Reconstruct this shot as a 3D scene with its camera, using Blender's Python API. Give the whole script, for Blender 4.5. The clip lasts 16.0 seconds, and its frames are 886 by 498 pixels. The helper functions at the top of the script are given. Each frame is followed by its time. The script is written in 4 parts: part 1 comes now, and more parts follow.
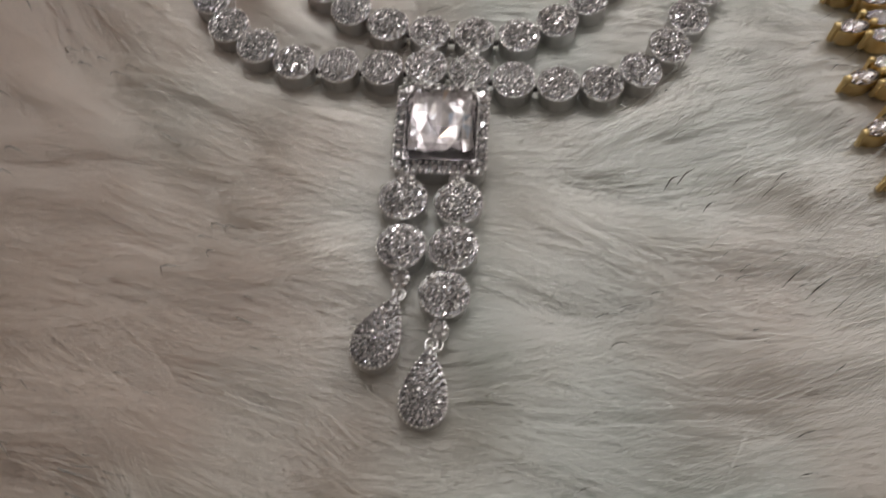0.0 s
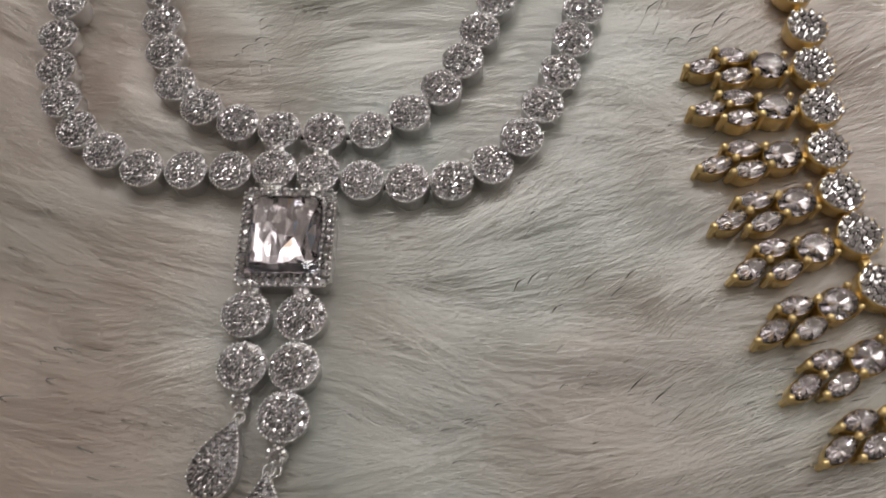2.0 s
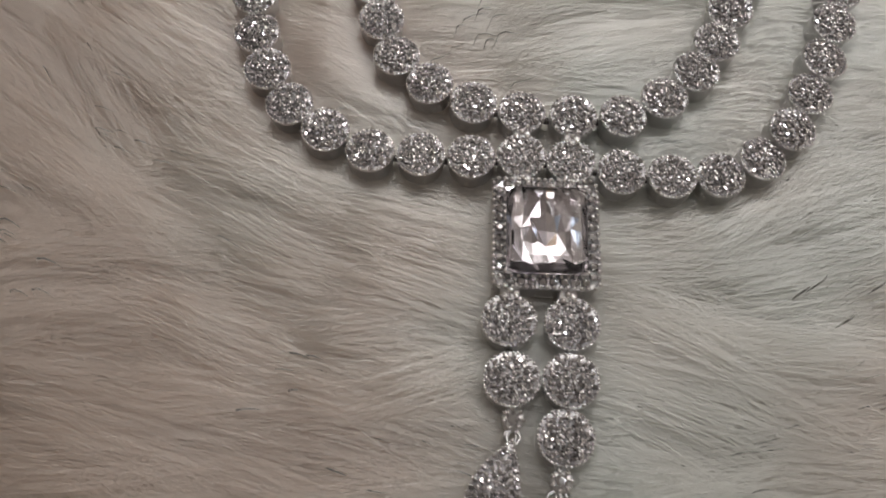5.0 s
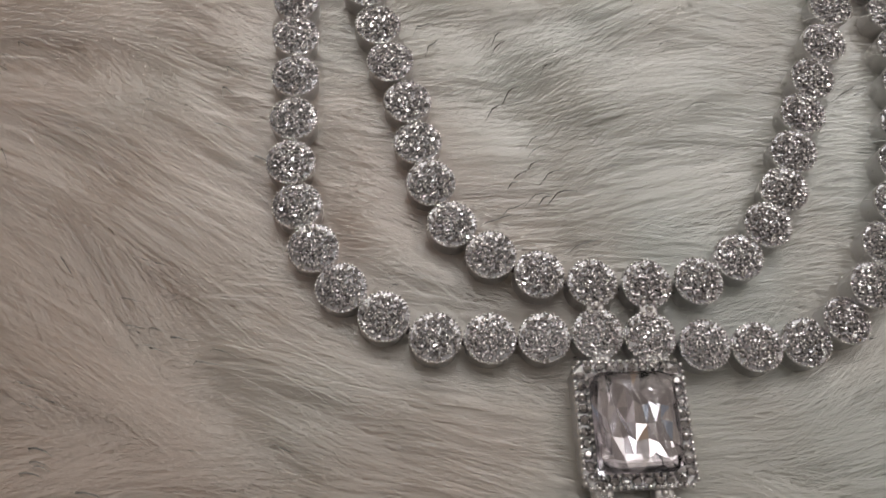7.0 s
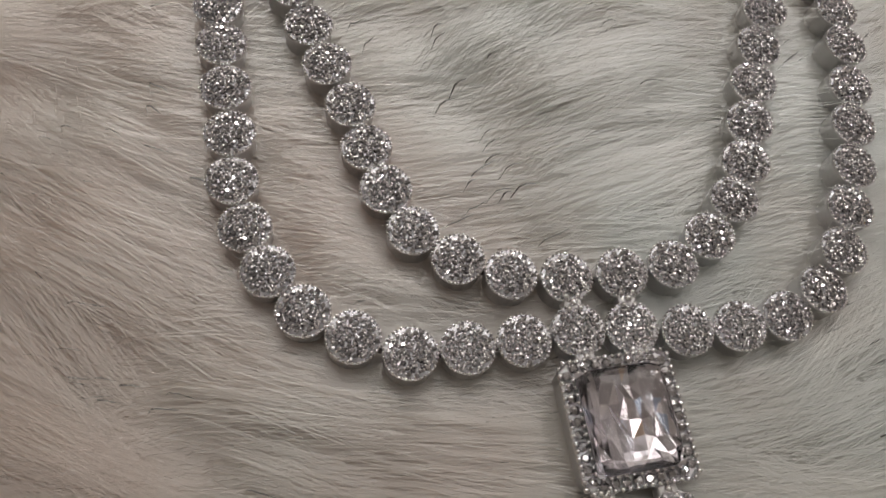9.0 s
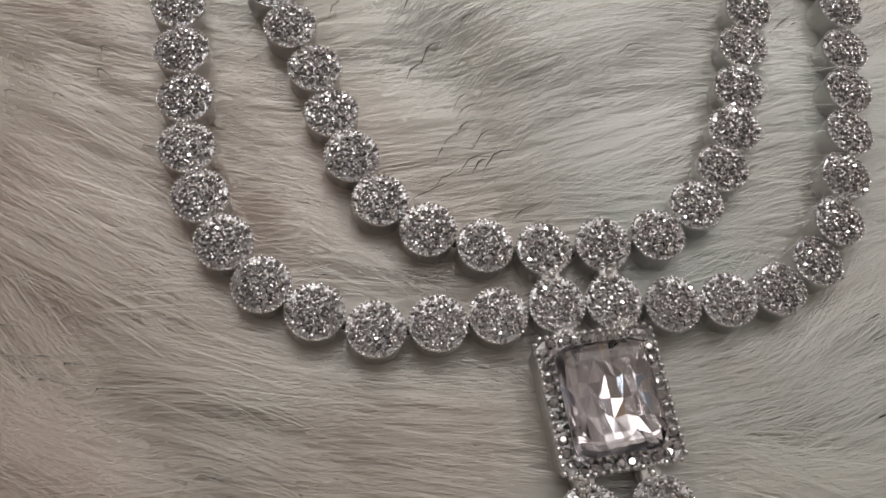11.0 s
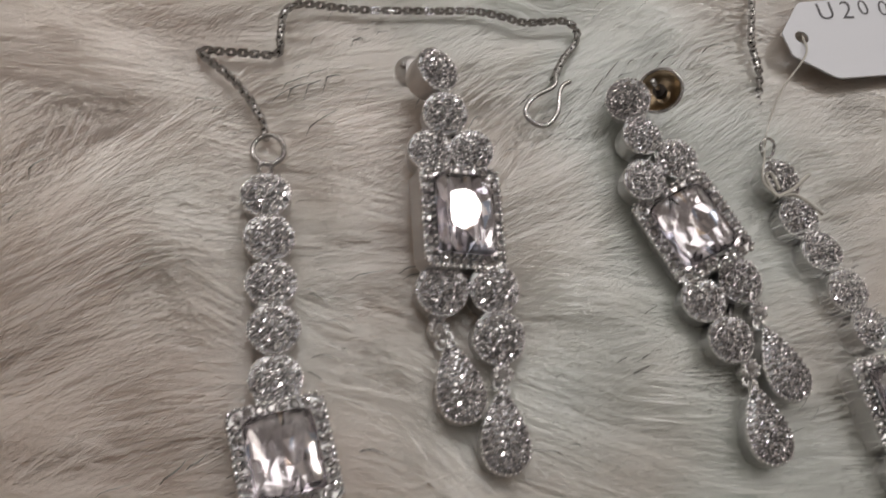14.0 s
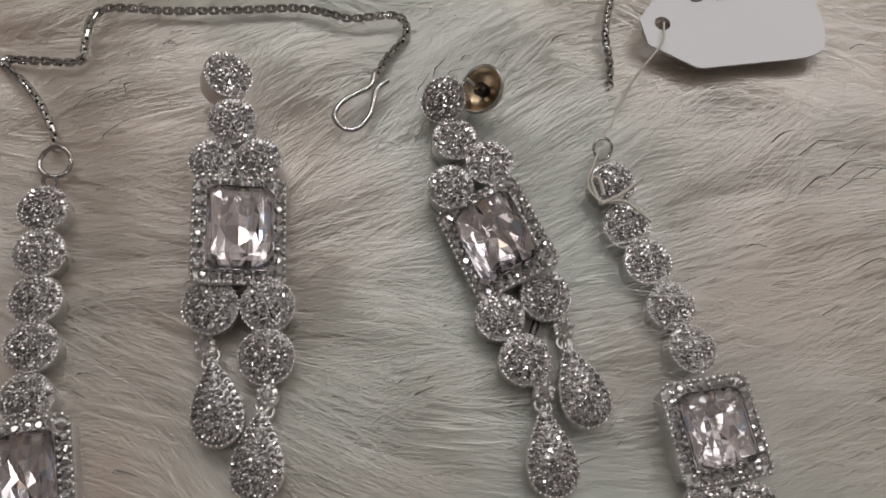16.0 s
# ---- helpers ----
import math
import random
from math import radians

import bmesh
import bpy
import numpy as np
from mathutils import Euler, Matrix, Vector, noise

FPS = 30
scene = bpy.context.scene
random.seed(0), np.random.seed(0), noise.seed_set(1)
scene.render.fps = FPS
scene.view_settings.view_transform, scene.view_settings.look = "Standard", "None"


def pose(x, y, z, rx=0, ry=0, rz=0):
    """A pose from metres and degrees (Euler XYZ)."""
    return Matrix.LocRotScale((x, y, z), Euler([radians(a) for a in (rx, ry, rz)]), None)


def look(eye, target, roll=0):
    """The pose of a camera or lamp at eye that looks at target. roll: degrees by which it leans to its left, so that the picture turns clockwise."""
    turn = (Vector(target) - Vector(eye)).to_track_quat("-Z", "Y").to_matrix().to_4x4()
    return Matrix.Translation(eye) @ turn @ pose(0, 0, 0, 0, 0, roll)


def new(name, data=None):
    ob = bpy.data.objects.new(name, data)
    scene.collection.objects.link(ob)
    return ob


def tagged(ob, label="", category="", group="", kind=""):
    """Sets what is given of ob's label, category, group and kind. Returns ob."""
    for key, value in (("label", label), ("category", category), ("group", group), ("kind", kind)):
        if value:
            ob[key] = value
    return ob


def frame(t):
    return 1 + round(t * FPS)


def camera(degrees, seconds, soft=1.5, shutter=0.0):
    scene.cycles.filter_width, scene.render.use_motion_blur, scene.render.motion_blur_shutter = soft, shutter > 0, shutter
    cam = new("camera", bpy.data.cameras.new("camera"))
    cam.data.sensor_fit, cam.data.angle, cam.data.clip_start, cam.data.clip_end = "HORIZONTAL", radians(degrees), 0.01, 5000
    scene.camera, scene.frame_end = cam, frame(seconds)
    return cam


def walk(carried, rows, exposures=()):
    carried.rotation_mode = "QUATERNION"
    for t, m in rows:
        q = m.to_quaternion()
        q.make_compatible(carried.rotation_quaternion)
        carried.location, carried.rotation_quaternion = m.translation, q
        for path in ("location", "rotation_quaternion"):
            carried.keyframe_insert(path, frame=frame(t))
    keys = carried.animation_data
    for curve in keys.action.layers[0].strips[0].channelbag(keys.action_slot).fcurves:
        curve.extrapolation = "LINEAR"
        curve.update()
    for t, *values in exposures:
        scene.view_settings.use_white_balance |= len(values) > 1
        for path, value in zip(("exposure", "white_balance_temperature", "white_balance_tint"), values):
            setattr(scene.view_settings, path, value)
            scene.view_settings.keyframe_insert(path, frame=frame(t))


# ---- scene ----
cam = camera(54.0, 16.0, soft=1.5, shutter=0.42)
# seconds, eye, target (millimetres), roll
PATH = [
    (0, (4.91, 14.24, 119.95), (2.30, 58.09, 30.11), -3.30),
    (0.5, (14.48, 22.81, 129.69), (10.65, 65.42, 39.30), -6.51),
    (1, (18.85, 25.00, 126.89), (15.47, 67.49, 36.43), -5.92),
    (1.5, (25.12, 26.68, 125.23), (21.39, 68.18, 34.33), -6.56),
    (2, (30.52, 36.03, 127.44), (27.50, 75.93, 35.80), -6.40),
    (2.5, (34.83, 39.10, 125.03), (30.80, 80.22, 33.97), -7.70),
    (3, (34.92, 41.97, 126.38), (31.42, 83.91, 35.67), -6.78),
    (3.5, (32.53, 41.89, 122.05), (29.53, 83.71, 31.27), -6.09),
    (4, (20.68, 44.45, 123.08), (18.68, 85.07, 31.73), -4.21),
    (4.2, (14.96, 45.14, 120.57), (13.23, 84.49, 28.66), -3.54),
    (4.5, (2.26, 40.55, 118.72), (0.67, 80.39, 27.02), -2.70),
    (5, (-17.33, 45.63, 115.46), (-14.61, 83.33, 22.87), 2.90),
    (7.5, (-34.83, 78.30, 115.46), (-22.02, 115.09, 23.36), 11.63),
    (8, (-35.67, 78.97, 115.83), (-18.72, 115.44, 24.27), 13.65),
    (8.2, (-27.39, 79.57, 116.43), (-10.90, 116.30, 24.89), 11.79),
    (8.3, (-24.23, 78.30, 113.31), (-8.33, 113.97, 21.25), 11.76),
    (8.5, (-31.12, 77.23, 108.76), (-12.78, 113.83, 17.52), 13.95),
    (8.7, (-38.82, 77.88, 106.01), (-20.10, 113.29, 14.38), 16.19),
    (9, (-39.32, 80.74, 108.46), (-20.49, 115.95, 16.78), 16.24),
    (11.5, (-34.60, 78.39, 99.60), (-15.30, 113.86, 8.12), 16.25),
    (11.8, (-40.07, 90.12, 109.22), (-19.32, 122.62, 16.95), 19.42),
    (12, (-43.82, 98.06, 121.26), (-24.86, 133.58, 29.73), 16.06),
    (12.3, (-49.97, 109.49, 124.89), (-28.81, 149.15, 35.56), 16.90),
    (12.5, (-54.71, 115.46, 125.41), (-32.74, 153.86, 35.73), 19.57),
    (13, (-52.00, 133.42, 119.55), (-28.70, 175.85, 32.05), 17.99),
    (13.5, (-51.26, 158.44, 117.01), (-26.69, 195.68, 27.52), 23.75),
    (14, (-43.14, 170.95, 114.49), (-18.19, 208.19, 25.10), 24.21),
    (14.5, (-25.89, 177.59, 119.12), (-3.45, 213.67, 28.60), 22.83),
    (15, (-1.03, 170.76, 118.65), (15.45, 205.91, 26.49), 16.06),
    (15.5, (2.75, 170.58, 118.53), (15.97, 205.56, 25.79), 12.23),
    (16, (4.48, 171.32, 118.25), (17.36, 206.83, 25.66), 11.54),
]
MM = 0.001
walk(cam, [(t, look(Vector(eye) * MM, Vector(target) * MM, roll)) for t, eye, target, roll in PATH],
     exposures=[(0, -0.14), (2.5, 0.0), (5, -0.08), (8.5, -0.08), (12.5, -0.1), (14.5, -0.16), (16, -0.2)])

# ---- light: a shop ceiling with round downlights ----
world = bpy.data.worlds.new("world")
scene.world = world
world.use_nodes = True
world.node_tree.nodes["Background"].inputs[0].default_value = (0.9, 0.93, 1.0, 1)
world.node_tree.nodes["Background"].inputs[1].default_value = 0.05
scene.view_settings.exposure = 0.08
CEILING, WALL = 1.45, 1.9
LAMP_WATTS = 1.25
# place of each downlight and its share of the light: those behind the visitor at the counter are dimmer
LAMP_SPOTS = [(-0.95, 1.25, 0.6), (-0.3, 1.35, 1.1), (0.35, 1.3, 1.4), (1.1, 1.2, 2.0), (1.25, 0.6, 1.5), (1.3, 0.1, 0.7), (0.12, 0.85, 1.0), (-0.05, 0.45, 0.5), (-1.05, 0.5, 0.4), (0.3, 0.2, 0.4), (-0.35, 0.12, 0.3), (0.85, -0.15, 0.4), (0.2, -0.5, 0.25), (-0.75, -0.35, 0.2)]
for i, (x, y, share) in enumerate(LAMP_SPOTS):
    lamp = bpy.data.lights.new("downlight_beam", "AREA")
    lamp.shape, lamp.size, lamp.energy = "DISK", 0.095, LAMP_WATTS * share
    lamp.color = (1.0, 0.925, 0.875) if i % 3 else (0.96, 0.97, 1.0)
    new("downlight_beam", lamp).matrix_world = look((x, y, CEILING - 0.03), (x * 0.6, 0.15 + y * 0.4, 0))

# two unseen square fill lights, added to brighten the stones and soften the fur
FILL_WATTS = 5.0
FILL_SPOTS = [(-0.1, 1.4), (1.0, 1.2)]
for x, y in FILL_SPOTS:
    lamp = bpy.data.lights.new("fill_light_glow", "AREA")
    lamp.shape, lamp.size, lamp.energy, lamp.color = "SQUARE", 0.88, FILL_WATTS, (1.0, 0.955, 0.905)
    new("fill_light_glow", lamp).matrix_world = look((x, y, CEILING - 0.025), (x, y + 0.001, 0))

# ---- materials ----
def material(name, color, rough, metal=0.0, spread=0.0, scale=200.0, bump=0.0, bump_scale=900.0, second=None):
    """A surface with a slow and a fine variation of its colour, uneven gloss and a fine relief."""
    mat = bpy.data.materials.new(name)
    mat.use_nodes = True
    nodes, links = mat.node_tree.nodes, mat.node_tree.links
    bsdf = nodes["Principled BSDF"]
    bsdf.inputs["Metallic"].default_value = metal
    coord = nodes.new("ShaderNodeTexCoord")
    wide, fine = nodes.new("ShaderNodeTexNoise"), nodes.new("ShaderNodeTexNoise")
    wide.inputs["Scale"].default_value, fine.inputs["Scale"].default_value = scale, bump_scale
    wide.inputs["Detail"].default_value = fine.inputs["Detail"].default_value = 4
    for tex in (wide, fine):
        links.new(coord.outputs["Object"], tex.inputs["Vector"])
    mix = nodes.new("ShaderNodeMix")
    mix.data_type = "RGBA"
    mix.inputs["A"].default_value = (*color, 1)
    other = second or tuple(c * (1 - spread) for c in color)
    mix.inputs["B"].default_value = (*other, 1)
    links.new(wide.outputs["Fac"], mix.inputs["Factor"])
    links.new(mix.outputs["Result"], bsdf.inputs["Base Color"])
    ramp = nodes.new("ShaderNodeMapRange")
    ramp.inputs["To Min"].default_value, ramp.inputs["To Max"].default_value = rough * 0.7, min(1.0, rough * 1.4)
    links.new(fine.outputs["Fac"], ramp.inputs["Value"])
    links.new(ramp.outputs["Result"], bsdf.inputs["Roughness"])
    if bump:
        relief = nodes.new("ShaderNodeBump")
        relief.inputs["Strength"].default_value, relief.inputs["Distance"].default_value = bump, 0.0003
        links.new(fine.outputs["Fac"], relief.inputs["Height"])
        links.new(relief.outputs["Normal"], bsdf.inputs["Normal"])
    return mat


def crystal(name, tint, ior):
    """The clear crown of a cut stone."""
    mat = bpy.data.materials.new(name)
    mat.use_nodes = True
    nodes, links = mat.node_tree.nodes, mat.node_tree.links
    nodes.remove(nodes["Principled BSDF"])
    glass = nodes.new("ShaderNodeBsdfGlass")
    glass.inputs["Color"].default_value = (*tint, 1)
    glass.inputs["IOR"].default_value, glass.inputs["Roughness"].default_value = ior, 0.0
    links.new(glass.outputs[0], nodes["Material Output"].inputs["Surface"])
    return mat


def pave_crystal(name):
    """Tiny foil-backed stones: part mirror, part clear, from dull to bright stone by stone."""
    mat = bpy.data.materials.new(name)
    mat.use_nodes = True
    nodes, links = mat.node_tree.nodes, mat.node_tree.links
    bsdf, out = nodes["Principled BSDF"], nodes["Material Output"]
    bsdf.inputs["Metallic"].default_value, bsdf.inputs["Roughness"].default_value = 1.0, 0.09
    isle, ramp = nodes.new("ShaderNodeNewGeometry"), nodes.new("ShaderNodeValToRGB")
    ramp.color_ramp.elements[0].color, ramp.color_ramp.elements[1].color = (0.34, 0.33, 0.35, 1), (0.98, 0.955, 0.975, 1)
    links.new(isle.outputs["Random Per Island"], ramp.inputs["Fac"])
    links.new(ramp.outputs["Color"], bsdf.inputs["Base Color"])
    glass, mix = nodes.new("ShaderNodeBsdfGlass"), nodes.new("ShaderNodeMixShader")
    glass.inputs["IOR"].default_value, glass.inputs["Roughness"].default_value = 1.6, 0.0
    mix.inputs["Fac"].default_value = 0.3
    links.new(bsdf.outputs[0], mix.inputs[1]), links.new(glass.outputs[0], mix.inputs[2])
    links.new(mix.outputs[0], out.inputs["Surface"])
    return mat


def foil(name, dull, bright, rough=0.11):
    """The mirror-coated back facets of a cut stone, a little different from stone to stone."""
    mat = bpy.data.materials.new(name)
    mat.use_nodes = True
    nodes, links = mat.node_tree.nodes, mat.node_tree.links
    bsdf = nodes["Principled BSDF"]
    bsdf.inputs["Metallic"].default_value, bsdf.inputs["Roughness"].default_value = 1.0, rough
    rand, ramp = nodes.new("ShaderNodeObjectInfo"), nodes.new("ShaderNodeValToRGB")
    isle = nodes.new("ShaderNodeNewGeometry")
    both = nodes.new("ShaderNodeMath")
    both.operation = "FRACT"
    plus = nodes.new("ShaderNodeMath")
    links.new(rand.outputs["Random"], plus.inputs[0]), links.new(isle.outputs["Random Per Island"], plus.inputs[1])
    links.new(plus.outputs[0], both.inputs[0])
    ramp.color_ramp.elements[0].color, ramp.color_ramp.elements[1].color = (*dull, 1), (*bright, 1)
    links.new(both.outputs[0], ramp.inputs["Fac"])
    links.new(ramp.outputs["Color"], bsdf.inputs["Base Color"])
    return mat


def facet_foil(name, rough=0.12):
    """Mirrored back facets with varied inner reflections painted in facet by facet, a few painted blue or peach as
    glints of fire.
    """
    mat = bpy.data.materials.new(name)
    mat.use_nodes = True
    nodes, links = mat.node_tree.nodes, mat.node_tree.links
    bsdf = nodes["Principled BSDF"]
    bsdf.inputs["Metallic"].default_value, bsdf.inputs["Roughness"].default_value = 1.0, rough
    isle, ramp = nodes.new("ShaderNodeNewGeometry"), nodes.new("ShaderNodeValToRGB")
    ramp.color_ramp.interpolation = "CONSTANT"
    ends = ramp.color_ramp.elements
    ends[0].color, ends[1].color, ends[1].position = (0.74, 0.72, 0.76, 1), (0.85, 0.83, 0.875, 1), 0.2
    # the last two stops paint blue and peach glints into single facets
    for place, color in ((0.45, (0.93, 0.91, 0.945)), (0.66, (0.75, 0.73, 0.77)), (0.78, (0.99, 0.965, 0.985)), (0.92, (0.70, 0.82, 1.0)), (0.96, (1.0, 0.85, 0.72))):
        stop = ends.new(place)
        stop.color = (*color, 1)
    links.new(isle.outputs["Random Per Island"], ramp.inputs["Fac"])
    links.new(ramp.outputs["Color"], bsdf.inputs["Base Color"])
    return mat


def fur_material():
    """White synthetic fibres: part diffuse, part translucent, with a soft sheen; a camera colour cast is painted in,
    cooler in the middle, warmer outwards.
    """
    mat = bpy.data.materials.new("white_faux_fur")
    mat.use_nodes = True
    nodes, links = mat.node_tree.nodes, mat.node_tree.links
    bsdf, out = nodes["Principled BSDF"], nodes["Material Output"]
    geo, coord = nodes.new("ShaderNodeNewGeometry"), nodes.new("ShaderNodeTexCoord")
    ramp = nodes.new("ShaderNodeValToRGB")
    ramp.color_ramp.elements[0].color, ramp.color_ramp.elements[1].color = (0.83, 0.815, 0.79, 1), (0.89, 0.88, 0.86, 1)
    links.new(geo.outputs["Random Per Island"], ramp.inputs["Fac"])
    patches, parts = nodes.new("ShaderNodeTexNoise"), nodes.new("ShaderNodeSeparateXYZ")
    patches.inputs["Scale"].default_value, patches.inputs["Detail"].default_value = 24, 2
    links.new(coord.outputs["Object"], patches.inputs["Vector"]), links.new(coord.outputs["Object"], parts.inputs[0])

    def calc(kind, a, b):
        node = nodes.new("ShaderNodeMath")
        node.operation = kind
        for slot, value in ((0, a), (1, b)):
            if isinstance(value, float):
                node.inputs[slot].default_value = value
            else:
                links.new(value, node.inputs[slot])
        return node.outputs[0]
    # lens colour cast put into the fibre colour by distance from the middle line
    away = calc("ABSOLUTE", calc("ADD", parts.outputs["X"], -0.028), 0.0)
    colour_cast = calc("SUBTRACT", patches.outputs["Fac"], calc("MULTIPLY", calc("ADD", away, -0.035), 5.0))
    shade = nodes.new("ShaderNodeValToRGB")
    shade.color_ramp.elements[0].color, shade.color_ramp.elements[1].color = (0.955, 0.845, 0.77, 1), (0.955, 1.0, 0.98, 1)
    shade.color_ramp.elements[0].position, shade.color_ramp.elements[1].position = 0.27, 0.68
    links.new(colour_cast, shade.inputs["Fac"])
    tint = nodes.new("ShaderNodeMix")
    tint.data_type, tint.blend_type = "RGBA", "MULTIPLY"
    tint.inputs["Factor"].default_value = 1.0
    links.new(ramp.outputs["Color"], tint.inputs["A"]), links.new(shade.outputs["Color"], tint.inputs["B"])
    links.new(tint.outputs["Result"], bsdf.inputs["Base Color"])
    bsdf.inputs["Roughness"].default_value = 0.5
    clear, sheen = nodes.new("ShaderNodeBsdfTranslucent"), nodes.new("ShaderNodeBsdfAnisotropic")
    links.new(tint.outputs["Result"], clear.inputs["Color"])
    sheen.inputs["Color"].default_value, sheen.inputs["Roughness"].default_value = (0.96, 0.955, 0.945, 1), 0.39
    mix, coat = nodes.new("ShaderNodeMixShader"), nodes.new("ShaderNodeMixShader")
    mix.inputs["Fac"].default_value, coat.inputs["Fac"].default_value = 0.62, 0.28
    links.new(bsdf.outputs[0], mix.inputs[1]), links.new(clear.outputs[0], mix.inputs[2])
    links.new(mix.outputs[0], coat.inputs[1]), links.new(sheen.outputs[0], coat.inputs[2])
    links.new(coat.outputs[0], out.inputs["Surface"])
    return mat


SILVER = material("rhodium_plated_silver", (0.82, 0.81, 0.81), 0.30, 1.0, 0.12, 300, 0.12, 1500)
# floors darker than the rim: shade between the stones put into their colour
RECESS_SHADE = material("shaded_silver_floor", (0.42, 0.41, 0.42), 0.28, 1.0, 0.3, 400, 0.2, 1500)
GRAIN = material("polished_silver_grain", (0.92, 0.91, 0.92), 0.04, 1.0, 0.06, 300)
STEEL = material("bright_steel_wire", (0.58, 0.57, 0.565), 0.10, 1.0, 0.15, 400, 0.10, 1800)
GOLD = material("yellow_gold_plate", (0.95, 0.75, 0.39), 0.33, 1.0, 0.12, 300, 0.15, 1500, (0.86, 0.65, 0.30))
DARK_SILVER = material("dark_silver", (0.17, 0.16, 0.16), 0.35, 1.0, 0.4, 400)
DARK_STEEL = material("blackened_steel", (0.07, 0.06, 0.055), 0.35, 1.0, 0.3, 300)
BRONZE = material("gilded_cup_inside", (0.46, 0.36, 0.245), 0.3, 1.0, 0.2, 250, 0.1, 900)
GEM = crystal("clear_zirconia", (0.99, 0.98, 0.99), 1.5)
PAVE = pave_crystal("pave_zirconia")
FOIL = foil("stone_back", (0.86, 0.85, 0.88), (1.0, 0.985, 1.0))
JEWEL_FOIL = foil("leaf_stone_back", (0.88, 0.85, 0.88), (1.0, 0.975, 0.99), 0.15)
LILAC_FOIL = facet_foil("large_stone_back")
FUR = fur_material()
# grey of the fibres that stand in for shaded gaps between locks
GAP_SHADE = material("gap_shade_grey", (0.27, 0.265, 0.25), 0.6, 0.0, 0.5, 60)
BACKING = material("knit_backing", (0.74, 0.71, 0.66), 0.9, 0.0, 0.25, 60, 0.5, 700)
CARD = material("white_card", (0.78, 0.79, 0.84), 0.55, 0.0, 0.04, 90, 0.08, 2500)
COTTON = material("cotton_thread", (0.66, 0.63, 0.57), 0.8, 0.0, 0.2, 700, 0.6, 4000)
INK = material("pencil_ink", (0.13, 0.125, 0.14), 0.6, 0.0, 0.4, 900)
PAINT = material("wall_paint", (0.74, 0.71, 0.68), 0.7, 0.0, 0.08, 2, 0.1, 80)
CEIL = material("ceiling_paint", (0.78, 0.76, 0.72), 0.8, 0.0, 0.05, 2, 0.1, 60)
WOOD = material("dark_counter_wood", (0.17, 0.10, 0.06), 0.4, 0.0, 0.5, 9, 0.2, 120)
TILE = material("floor_tile", (0.58, 0.55, 0.52), 0.35, 0.0, 0.15, 3, 0.1, 60)


